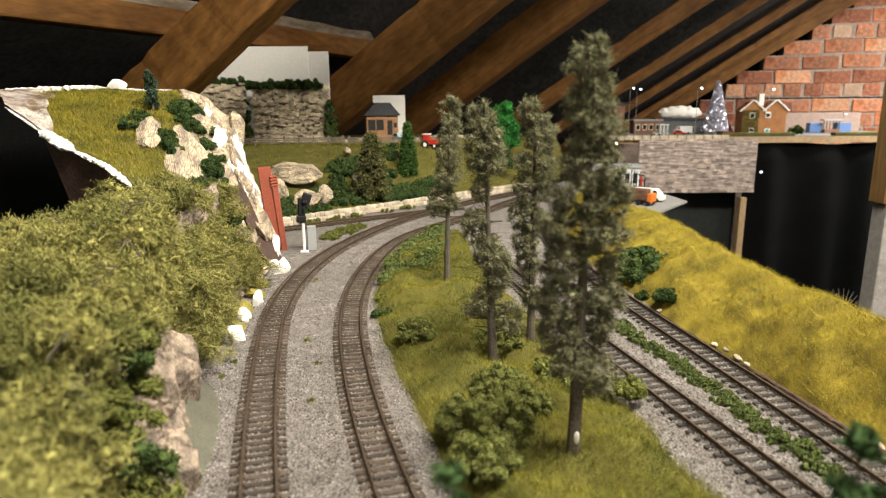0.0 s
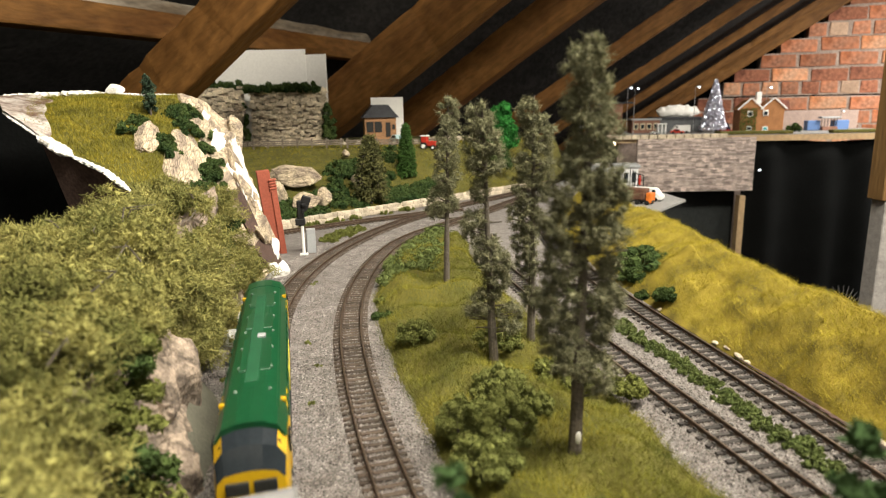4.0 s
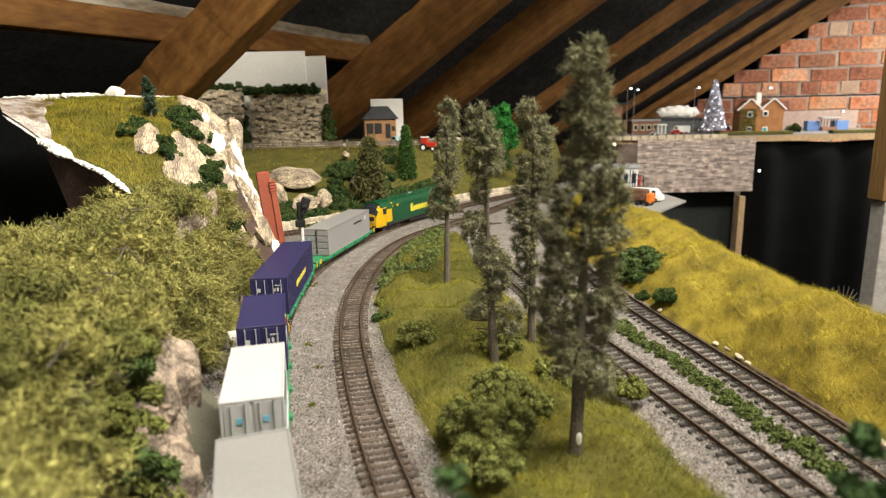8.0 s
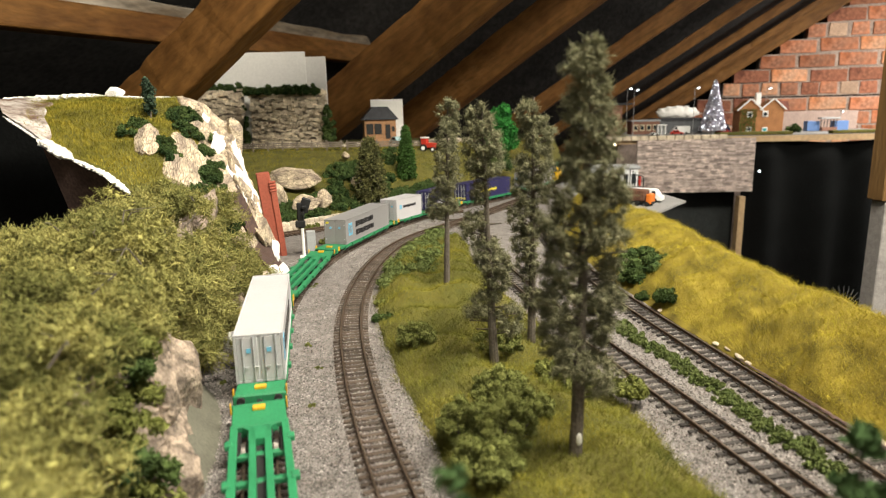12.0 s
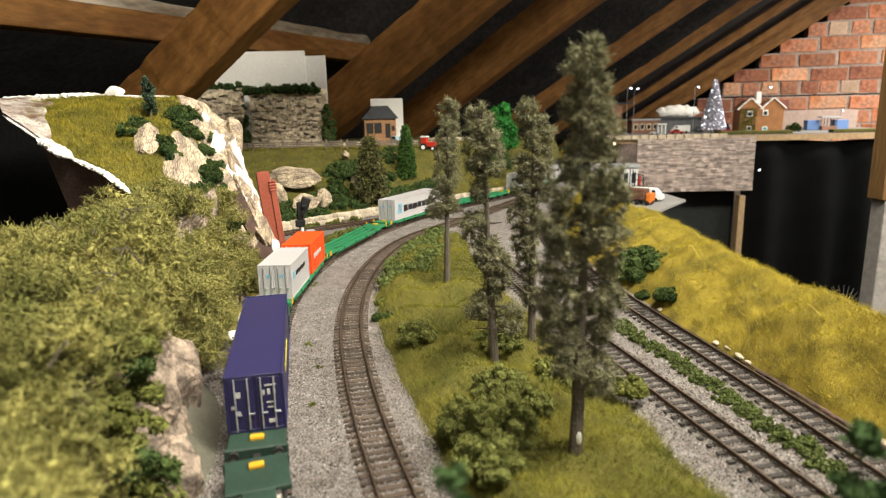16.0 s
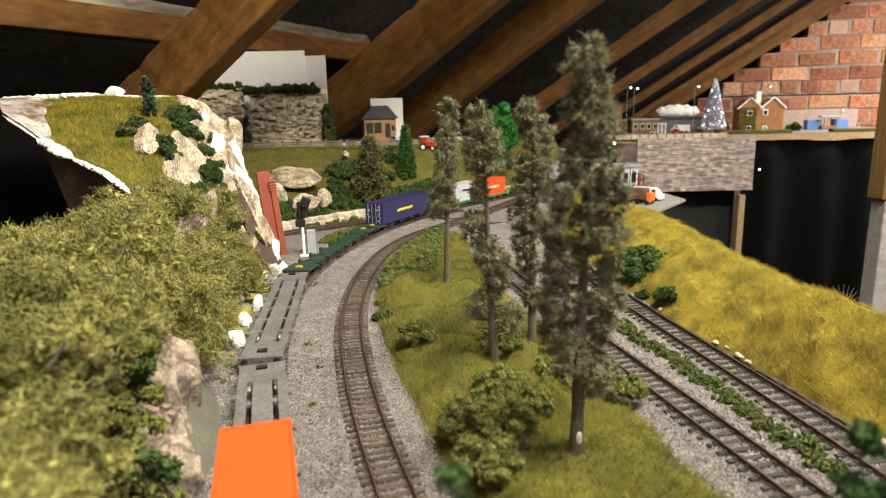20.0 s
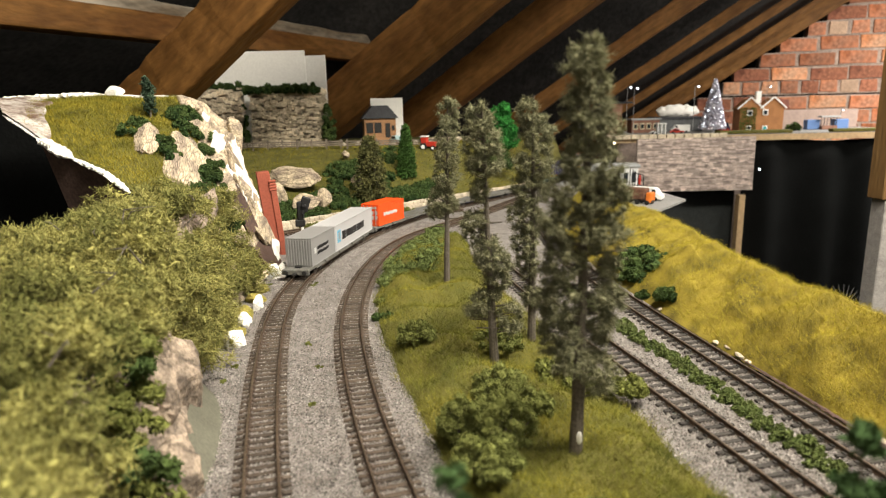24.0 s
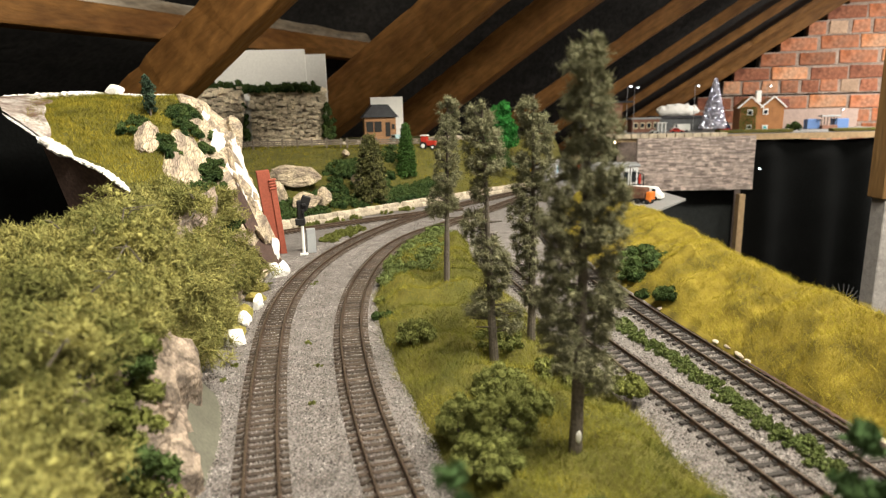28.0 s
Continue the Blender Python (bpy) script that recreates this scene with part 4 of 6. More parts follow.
for k in range(11):
    p = hill_fn(0.84 + 0.14 * rng.uniform(), 0.02 + 0.26 * rng.uniform())
    tuft(p[0] + 0.006, p[1] - 0.010, p[2] - 0.008, 0.036, 0.030, "olive lichen on the slope above the cutting", 26)
p = hill_fn(0.46, 0.64)
t = thing("small_conifer", pose(*p), "small blue-green conifer on the hilltop", "tree")
part("trunk", rod(0.0015, 0.0008, (0, 0, -0.004), (0, 0, 0.03), 6), BARK, t)
pts = clumps([(rng.normal() * 0.002, rng.normal() * 0.002, 0.006 + 0.0022 * k) for k in range(18)], [0.0065 - 0.0001 * (k - 9) ** 2 * 0.6 for k in range(18)], 90, 0.5)
part("crown", leaves("crown", pts, 0.0017), mat("blue_green_foliage", (0.05, 0.08, 0.05), 0.9, isle=0.4, bump=0), t)
# crumbs of plaster at the foot
for k, (x, y, s) in enumerate(((-0.210, 0.712, 0.026), (-0.199, 0.714, 0.028), (-0.190, 0.724, 0.022), (-0.216, 0.735, 0.014), (-0.1745, 0.495, 0.021), (-0.183, 0.551, 0.015), (-0.180, 0.541, 0.010), (-0.183, 0.592, 0.015), (-0.186, 0.61, 0.010))):
    boulder(x, y, 0.004, s * 0.8, s * 0.7, s * 1.1, "jagged flake of raw white plaster beside the track", 47 * k, PLASTER, k + 20, "plaster_lump")
for k, (x, y, s) in enumerate(((-0.176, 0.512, 0.018), (-0.184, 0.57, 0.018), (-0.19, 0.62, 0.016), (-0.197, 0.655, 0.02))):
    boulder(x - 0.004, y, 0.003, s, s * 1.4, s * 0.7, "ochre stained plaster at the foot of the slope", 31 * k, mat("ochre_plaster", (0.30, 0.24, 0.06), 0.9, vary=0.35, scale=80, fine=400, bump=0.6, second=(0.2, 0.18, 0.03)), k + 33, "plaster_lump")
p = hill_fn(0.3, 1.0)
boulder(p[0], p[1], p[2] + 0.004, 0.02, 0.012, 0.014, "torn tuft of white plaster on the hill crest", 20, PLASTER, 77, "plaster_lump")
# brown facing panels of the tunnel side
for u0, u1, v0, v1 in ((0.80, 0.905, 0.54, 0.68), (0.925, 1.0, 0.52, 0.92)):
    c = [Vector(hill_fn(u, v)) + HOUT * 0.006 for u, v in ((u0, v0), (u1, v0), (u1, v1), (u0, v1))]
    bm = bmesh.new()
    lo, hi = [bm.verts.new(q - HOUT * 0.008) for q in c], [bm.verts.new(q) for q in c]
    bm.faces.new(hi)
    for i in range(4):
        bm.faces.new((lo[i], lo[(i + 1) % 4], hi[(i + 1) % 4], hi[i]))
    bmesh.ops.recalc_face_normals(bm, faces=bm.faces)
    tagged(part("facing_panel", bm, BROWNCARD), "bare dark brown panel of the hill shell", "panel")

# red portal pier beside the spur
PIERRED = mat("red_oxide_paint", (0.34, 0.085, 0.05), 0.6, vary=0.15, scale=60, fine=500)
pier = thing("tunnel_pier", pose(-0.229, 0.845, 0, 0, 0, 18), "red oxide painted portal pier, leaning slightly", "pier")
part("column", box(0.017, 0.018, 0.115, 0, 0, -0.002, 0.0008, m=pose(0, 0, 0, 0, -5, 0)), PIERRED, pier)
part("pilaster", box(0.008, 0.010, 0.1, 0.010, -0.006, -0.002, 0.0008, m=pose(0, 0, 0, 0, -5, 0)), PIERRED, pier)
for k in range(4):
    part("moulding", box(0.0098, 0.0118, 0.0022, 0.010, -0.006, 0.089 + 0.0038 * k - 0.002, 0.0005, m=pose(0, 0, 0, 0, -5, 0)), PIERRED, pier)

# colour light signal with a grey cabinet
WHITEP = mat("white_paint", (0.78, 0.78, 0.76), 0.5, vary=0.06)
BLACKP = mat("black_plastic", (0.012, 0.012, 0.013), 0.5, vary=0.2)
GREYP = mat("grey_plastic", (0.33, 0.34, 0.35), 0.6, vary=0.1)
sig = thing("railway_signal", pose(-0.186, 0.824, 0, 0, 0, 10), "black signal head on a white post beside the track", "signal")
part("base", box(0.011, 0.008, 0.0025, 0, 0, 0, 0.0006), WHITEP, sig)
part("post", rod(0.0022, 0.002, (0, 0, 0.002), (0, 0, 0.043), 10), WHITEP, sig)
bm = box(0.009, 0.006, 0.034, -0.001, 0, 0.04, 0.0015)
box(0.006, 0.012, 0.004, 0.004, 0, 0.066, 0.0008, bm=bm)
box(0.013, 0.007, 0.009, -0.002, 0, 0.041, 0.0012, bm=bm)
part("head", bm, BLACKP, sig)
part("hood", rod(0.0022, 0.002, (0.002, -0.003, 0.06), (0.003, -0.008, 0.06), 10), BLACKP, sig)
part("bracket", box(0.012, 0.006, 0.02, 0, 0, -0.01, 0.0015, m=Matrix.Translation((0.005, 0, 0.07)) @ pose(0, 0, 0, 0, 20, 0)), BLACKP, sig)
cab = part("relay_cabinet", box(0.012, 0.01, 0.033, 0, 0, 0, 0.0008), GREYP)
cab.matrix_world = pose(-0.179, 0.84, 0, 0, 0, 15)
tagged(cab, "grey relay cabinet behind the signal", "cabinet")

# ---- the back hillside ----
FENCE = mat("weathered_fence_wood", (0.20, 0.165, 0.13), 0.9, vary=0.3, fine=400)
for k in range(2):
    fence = thing("post_and_rail_fence", pose(-0.475 + 0.255 * k, 1.485 - 0.01 * k, 0.107, 0, 0, 2 - 4 * k), "grey weathered post and rail fence on the hilltop", "fence", "hilltop fences")
    for i in range(8):
        part("post", box(0.0032, 0.003, 0.024, 0.034 * i + 0.004, 0, -0.004, 0.0004), FENCE, fence)
    for z in (0.004, 0.0085, 0.013):
        part("rail", box(0.248, 0.0016, 0.0030, 0.124, -0.0018, z, 0.0003), FENCE, fence)

# low stone wall: coping stones as pieces
lowwall = part("low_wall", sheet("low_wall", 120, 8, lambda u, v: (lambda x: (x + 0.006 * (0 if v < 0.5 else 1), wall_y(x) + 0.004 * noise.noise(Vector((x * 60, v * 3, 0))) + (0 if v < 0.5 else 0.006), 0.017 * min(1, v * 2) - 0.001))(-0.29 + 0.5 * u)), WALLSTONE)
tagged(lowwall, "low cream dry-stone wall along the spur", "stone wall", kind="structure")
WALL_ME = []
for k in range(6):
    bm = box(0.0098, 0.0055, 0.0078, 0, 0, -0.0039, 0.0012, seg=2)
    for v in bm.verts:
        v.co += Vector((noise.noise(v.co * 300 + Vector((k * 3, 0, 0))), noise.noise(v.co * 300 + Vector((0, k * 3, 0))), noise.noise(v.co * 300 + Vector((0, 0, k * 3))))) * 0.0014
    me = bpy.data.meshes.new("stone")
    bm.to_mesh(me)
    bm.free()
    me.materials.append(WALLSTONE)
    WALL_ME.append(me)
for row in range(2):
    for k in range(74):
        x = -0.285 + 0.0067 * (k + 0.5 * row)
        ob = new("stone", WALL_ME[int(rng.integers(6))])
        ob.parent = lowwall
        ob.matrix_basis = pose(x, wall_y(x) - 0.001, 0.0042 + 0.0078 * row + 0.0005 * rng.normal(), rng.normal() * 3, rng.normal() * 4, 45 + rng.normal() * 4)

# castle-like rubble wall with ivy
CRAG = mat("grey_rubble_stone", (0.70, 0.60, 0.45), 0.95, vary=0.25, scale=60, fine=350, isle=0.32, bump=0.8, second=(0.48, 0.40, 0.30))
GAP = mat("rubble_joint", (0.34, 0.29, 0.23), 0.95, vary=0.3, fine=300)


def rubble(name, x0, x1, y, z0, z1, bulge, label):
    """A wall of uneven rubble, its stones proud of dark joints."""
    t = thing(name, pose(x0, y, z0), label, "stone wall")
    part("wall_core", box(x1 - x0, 0.03, z1 - z0, (x1 - x0) / 2, 0.018, 0, 0.001), GAP, t)
    bm = bmesh.new()
    z = 0.0
    while z < z1 - z0:
        h = rng.uniform(0.004, 0.0085)
        x = 0.0
        while x < x1 - x0:
            w = rng.uniform(0.006, 0.018)
            d = 0.004 + 0.005 * rng.uniform() + bulge * noise.noise(Vector((x * 20, z * 20, y)))
            m = Matrix.Translation((min(x + w / 2, x1 - x0), 0.004 - d / 2, z + h / 2 + 0.0028 * rng.normal() * min(1, z * 60))) @ pose(0, 0, 0, rng.normal() * 5, rng.normal() * 7, rng.normal() * 8) @ Matrix.Diagonal((w * 0.97, 0.008 + d, h * rng.uniform(0.85, 1.1), 1))
            made = bmesh.ops.create_cube(bm, size=0.98, matrix=m)["verts"]
            for v in made:
                v.co += Vector((rng.normal() * 0.12 * w, rng.normal() * 0.0006, rng.normal() * 0.13 * h))
            x += w
        z += h
    part("rubble_stones", bm, CRAG, t)["kind"] = "stuff"
    return t


rubble("rubble_wall", -0.474, -0.290, 1.62, 0.100, 0.240, 0.006, "grey rubble stone cliff wall on the hilltop")
rubble("rubble_wall", -0.60, -0.492, 1.60, 0.100, 0.246, 0.006, "narrow grey rubble stone wall beside the ivy")
for x, y, z, w, h, n in ((-0.481, 1.59, 0.10, 0.018, 0.145, 34), (-0.279, 1.605, 0.10, 0.030, 0.158, 46)):
    bush(x, y, z, w, h, DARKLEAF, "dark green ivy column on the rubble wall", n, 60, 0.0028, "ivy", 0.03)
for k in range(13):
    x = -0.59 + 0.023 * k
    bush(x, 1.615, 0.237 + (0.006 if x < -0.49 else 0.0), 0.034, 0.024, DARKLEAF, "dark green ivy along the wall top", 12, 70, 0.0028, "ivy", 0.03)
for x0, x1, y, z0, z1, t in ((-0.58, -0.345, 1.69, 0.1, 0.345, 2), (-0.352, -0.292, 1.695, 0.1, 0.332, -8), (-0.186, -0.1, 1.735, 0.1, 0.222, 3)):
    ob = part("backing_card", box(x1 - x0, 0.003, z1 - z0, 0, 0, 0, 0.0005), WHITECARD)
    ob.matrix_world = pose((x0 + x1) / 2, y, z0, 0, 0, t)
    tagged(ob, "plain white backing card leaning behind the hill", "card")

# rocks and scrub on the lower slope
for k, (px, py, pz, sx, sy, sz) in enumerate(((-0.272, 1.19, 0.068, 0.10, 0.04, 0.042), (-0.235, 1.09, 0.036, 0.045, 0.022, 0.034), (-0.208, 1.11, 0.04, 0.026, 0.02, 0.03), (-0.165, 1.22, 0.055, 0.022, 0.02, 0.026),
                                               (-0.29, 1.12, 0.045, 0.03, 0.03, 0.04), (-0.155, 1.3, 0.075, 0.025, 0.02, 0.025), (-0.205, 1.36, 0.1, 0.02, 0.015, 0.016))):
    boulder(px, py, pz, sx, sy, sz, "cream limestone rock casting on the back slope", 25 * k, ROCK, k * 1.9 + 40)
for k in range(150):
    x = -0.30 + 0.31 * rng.uniform()
    y = wall_y(x) + 0.02 + (0.25 if -0.23 < x < -0.11 else 0.12 if x < -0.14 else 0.06) * rng.uniform()
    bush(x, y, back_z(x, y) - 0.004, 0.036, 0.02, DARKLEAF, "dark green clump foliage on the back slope", 10, 60, 0.0022, "scrub")
for k in range(10):
    x = -0.23 + 0.2 * rng.uniform()
    y = wall_y(x) - 0.018
    bush(x, y, 0.0, 0.022, 0.008, CLUMP, "olive weeds at the foot of the low wall", 7, 50, 0.0018, "weed")
for k in range(22):
    f = rng.uniform()
    x, y = -0.178 + 0.047 * f, 0.895 + 0.105 * f + 0.012 * rng.normal()
    bush(x, y, 0.0, 0.022, 0.009, CLUMP, "olive weeds between the spur and the main line", 8, 60, 0.0018, "weed")


def conifer(x, y, z, h, r, material, label, needle, layers=13, per=70, shape=1.0):
    t = thing("conifer_tree", pose(x, y, z), label, "tree")
    part("trunk", rod(0.0024, 0.0006, (0, 0, -0.004), (0, 0, h * 0.95), 8), BARK, t)
    pts = []
    lim = bmesh.new()
    for k in range(layers):
        f = k / layers
        rr = r * (1 - f ** 1.5) ** shape
        for j in range(11):
            a = 6.283 * (j + rng.uniform()) / 11
            tip = np.array((rr * math.cos(a), rr * math.sin(a), h * (0.1 + 0.88 * f) - rr * 0.18))
            w = rng.uniform(0.2, 1.0, (per, 1))
            pts.append(tip * w + np.array((0, 0, h * (0.1 + 0.88 * f))) * (1 - w) + rng.normal(size=(per, 3)) * 0.0022)
            if j % 3 == 0:
                rod(0.0006, 0.0003, (0, 0, h * (0.1 + 0.88 * f)), tip * 0.9, 4, lim)
    part("branchwork", lim, BARK, t)
    part("crown", leaves("crown", np.concatenate(pts), needle), material, t)
    return t


conifer(-0.133, 1.185, 0.018, 0.132, 0.034, mat("spruce_foliage", (0.13, 0.125, 0.045), 0.9, isle=0.5, bump=0, vary=0.3, second=(0.06, 0.065, 0.025)), "olive-brown bottlebrush spruce by the low wall", 0.0026, 15, 45, 0.55)
conifer(-0.073, 1.335, 0.045, 0.118, 0.020, mat("cypress_foliage", (0.05, 0.105, 0.022), 0.9, isle=0.4, bump=0, vary=0.3), "dark green pointed cypress on the slope", 0.0024, 17, 60, 0.75)
bush(0.15, 1.62, 0.075, 0.075, 0.16, BRIGHTLEAF, "bright green bushy tree behind the firs", 46, 90, 0.004, "leafy_tree")
bush(0.135, 1.5, 0.05, 0.07, 0.06, DARKLEAF, "dark green undergrowth by the tunnel bank", 20, 70, 0.003)

# timber shed
SHEDW = mat("brown_shed_boards", (0.33, 0.175, 0.085), 0.8, vary=0.2, fine=300)
SLATE = mat("dark_slate_roof", (0.035, 0.036, 0.042), 0.7, vary=0.25, fine=300)
VOID = mat("dark_opening", (0.01, 0.009, 0.008), 0.6)
shed = thing("timber_shed", pose(-0.158, 1.66, 0.122, 0, 0, 12), "small brown timber shed with a dark slate roof", "shed")
part("plinth", box(0.082, 0.052, 0.026, 0, 0, -0.026, 0.0006), SHEDW, shed)
part("wall", box(0.08, 0.05, 0.05, 0, 0, 0, 0.0006), SHEDW, shed)
part("roof", prism([(-0.047, 0.048), (0.047, 0.048), (0.02, 0.080), (-0.018, 0.080)], 0.062), SLATE, shed)
for x, w, z, h in ((-0.027, 0.018, 0.012, 0.026), (-0.006, 0.018, 0.012, 0.026), (0.019, 0.012, 0.0, 0.036), (0.033, 0.007, 0.018, 0.012)):
    wd = part("window" if z else "door", box(w, 0.004, h, x, -0.0255, z, 0.0004), VOID, shed)
    part("frame", box(w + 0.003, 0.002, 0.002, x, -0.0265, z + h, 0.0002), SHEDW, wd)


# small road vehicles
GLASS = mat("dark_car_glass", (0.02, 0.025, 0.03), 0.15, vary=0.1, bump=0)
TYRE = mat("black_tyre", (0.015, 0.015, 0.015), 0.8)


def car(x, y, z, turn, paint, label, l=0.056, w=0.022, h=0.019, van=False, name="model_car"):
    t = thing(name, pose(x, y, z, 0, 0, turn), label, "car")
    if van:
        prof = [(-l / 2, 0.004), (l / 2, 0.004), (l / 2, h * 0.45), (l * 0.42, h * 0.52), (l * 0.28, h * 0.95), (l * 0.22, h), (-l / 2, h)]
    else:
        prof = [(-l / 2, 0.004), (l / 2, 0.004), (l / 2, h * 0.48), (l * 0.22, h * 0.58), (l * 0.08, h), (-l * 0.25, h), (-l * 0.4, h * 0.6), (-l / 2, h * 0.55)]
    bm = prism(prof, w)
    bmesh.ops.bevel(bm, geom=list(bm.edges), offset=0.0007, segments=1, affect="EDGES")
    part("body", bm, paint, t)
    for s in (-1, 1):
        part("side_window", box(l * (0.12 if van else 0.36), 0.0006, h * 0.27, l * (0.24 if van else -0.07), s * w / 2, h * 0.62, 0.0001), GLASS, t)
        for k in (-0.3, 0.3):
            wh = rod(0.0042, 0.0042, (k * l, s * (w / 2 - 0.002), 0.0042), (k * l, s * (w / 2 + 0.0008), 0.0042), 14)
            part("wheel", wh, TYRE, t)
    part("windscreen", box(0.0006, w * 0.8, h * 0.36, 0, 0, 0, m=pose(l * (0.36 if van else 0.155), 0, h * 0.62, 0, -33, 0)), GLASS, t)
    return t


def paint(name, c):
    return mat(name, c, 0.3, vary=0.05, bump=0.0)


car(-0.108, 1.62, 0.108, -60, paint("pale_blue_paint", (0.35, 0.48, 0.5)), "pale blue model car parked by the shed")
trac = thing("model_tractor", pose(-0.028, 1.46, 0.098, 0, 0, -20), "red model tractor with a white cab roof", "tractor")
RED = paint("red_paint", (0.45, 0.04, 0.025))
part("body", box(0.03, 0.013, 0.012, 0.004, 0, 0.008, 0.0015), RED, trac)
part("cab", box(0.014, 0.016, 0.014, -0.009, 0, 0.016, 0.0012), RED, trac)
part("cab_roof", box(0.017, 0.018, 0.003, -0.009, 0, 0.030, 0.0008), WHITEP, trac)
for k, (x, r) in enumerate(((-0.009, 0.0085), (0.014, 0.0055))):
    for s in (-1, 1):
        wl = part("wheel", rod(r, r, (x, s * 0.008, r), (x, s * 0.012, r), 16), TYRE, trac)
        part("hub", rod(r * 0.55, r * 0.55, (x, s * 0.0118, r), (x, s * 0.0126, r), 12), WHITEP, wl)
for k in range(9):
    boulder(-0.24 + 0.03 * k + 0.01 * rng.normal(), 1.58 + 0.03 * rng.normal(), 0.108, 0.018, 0.012, 0.011, "pale stone heap beyond the fence", 40 * k, WALLSTONE, k + 70)
for k in range(7):
    boulder(-0.04 + 0.028 * k, 1.72, 0.11, 0.034, 0.016, 0.013, "cream stone of the back wall", 10 * k, WALLSTONE, k + 90)

# ---- the station yard and the town board ----
yard = part("yard", sheet("yard", 2, 2, lambda u, v: ((0.18, 1.10, -0.001), (0.372, 1.10, -0.001), (0.30, 1.75, -0.001), (0.5, 1.27, -0.001))[int(u) + 2 * int(v)]), GREYBOARD)
bm = bmesh.new()
vs = [bm.verts.new(p) for p in ((0.29, 1.10, 0), (0.372, 1.105, 0), (0.495, 1.268, 0), (0.46, 1.75, 0), (0.3, 1.75, 0))]
r = bmesh.ops.extrude_face_region(bm, geom=[bm.faces.new(vs)])
for v in [g for g in r["geom"] if isinstance(g, bmesh.types.BMVert)]:
    v.co.z -= 0.004
bmesh.ops.recalc_face_normals(bm, faces=bm.faces)
bpy.data.objects.remove(yard)
tagged(part("yard", bm, GREYBOARD), "grey card yard at the station, its corner overhanging", "pavement", kind="structure")
CREAM = mat("white_hut_wall", (0.66, 0.67, 0.68), 0.6, vary=0.08)
hut = thing("yard_office", pose(0.40, 1.48, 0, 0, 0, -8), "white flat-roofed yard office with grey frames", "building")
part("wall", box(0.11, 0.06, 0.05, 0, 0, 0, 0.0006), CREAM, hut)
part("roof", box(0.118, 0.068, 0.006, 0, 0, 0.05, 0.0008), GREYP, hut)
for k in range(6):
    w = part("window", box(0.010, 0.003, 0.022, -0.045 + 0.018 * k, -0.031, 0.016, 0.0003), GLASS, hut)
    part("frame", box(0.0016, 0.004, 0.046, -0.0535 + 0.018 * k, -0.031, 0.002, 0.0002), BLACKP, w)
shelter = thing("footbridge_frame", pose(0.425, 1.40, 0), "dark metal stair frame by the office", "frame")
for k in range(5):
    part("post", rod(0.0011, 0.0011, (0.006 * k, 0.004 * (k % 2), 0), (0.006 * k, 0.004 * (k % 2), 0.05 - 0.004 * k), 6), BLACKP, shelter)
for k in range(3):
    part("rail", rod(0.0009, 0.0009, (0, 0, 0.015 + 0.014 * k), (0.026, 0.004, 0.012 + 0.012 * k), 6), BLACKP, shelter)
YELLOW = paint("yellow_paint", (0.62, 0.38, 0.03))
ORANGE = paint("orange_paint", (0.62, 0.17, 0.03))
crane = thing("yard_barrier", pose(0.352, 1.33, 0, 0, 0, 10), "yellow barrier post frame in the yard", "barrier")
part("post", box(0.005, 0.005, 0.04, 0.004, 0, 0, 0.0005), YELLOW, crane)
part("arm", box(0.03, 0.004, 0.012, -0.014, 0, 0.018, 0.0005), YELLOW, crane)
for x, y, c in ((0.374, 1.30, ORANGE), (0.436, 1.385, RED)):
    bm = rod(0.0022, 0.003, (0, 0, 0), (0, 0, 0.015), 8)
    ball(0.0025, 0, 0, 0.0185, bm=bm)
    ob = part("toy_figure", bm, c)
    ob.matrix_world = pose(x, y, 0.0 if c is ORANGE else 0.018)
    tagged(ob, "tiny plain figurine in a bright coat", "figurine")
car(0.418, 1.27, 0.0, -35, WHITEP, "white model van parked in the yard", 0.06, 0.024, 0.026, True, "model_van")
lorry = thing("model_lorry", pose(0.385, 1.225, 0, 0, 0, -42), "brown and orange loaded model lorry in the yard", "lorry")
part("load", box(0.05, 0.023, 0.022, -0.008, 0, 0.009, 0.002), mat("brown_load", (0.13, 0.06, 0.035), 0.8, vary=0.4, fine=300), lorry)
part("cab", box(0.011, 0.022, 0.02, 0.024, 0, 0.004, 0.002), ORANGE, lorry)
part("chassis", box(0.06, 0.016, 0.004, 0, 0, 0.005, 0.0005), BLACKP, lorry)
for k in (-0.02, 0.002, 0.022):
    for s in (-1, 1):
        part("wheel", rod(0.0045, 0.0045, (k, s * 0.009, 0.0045), (k, s * 0.012, 0.0045), 12), TYRE, lorry)

STREETLED = glow("white_led", (0.9, 0.95, 1.0), 5)
WARMLED = glow("warm_lamp", (1.0, 0.8, 0.5), 9)
POLE = mat("grey_lamp_pole", (0.3, 0.3, 0.3), 0.5, 0.5)


def street_lamp(x, y, z, h, led, label, arm=0.008, r=0.003):
    t = thing("street_lamp", pose(x, y, z), label, "street lamp")
    part("base", rod(0.002, 0.0016, (0, 0, 0), (0, 0, 0.008), 8), POLE, t)
    part("pole", rod(0.0011, 0.0008, (0, 0, 0), (0, 0, h), 8), POLE, t)
    part("arm", rod(0.0008, 0.0006, (0, 0, h), (arm, -0.004, h + 0.002), 6), POLE, t)
    hd = part("head", box(0.012, 0.009, 0.004, arm, -0.005, h + 0.001, 0.001), POLE, t)
    part("lens", ball(r, arm, -0.008, h, 1.2, 0.8, 0.8, sub=2), led, hd)
    return t


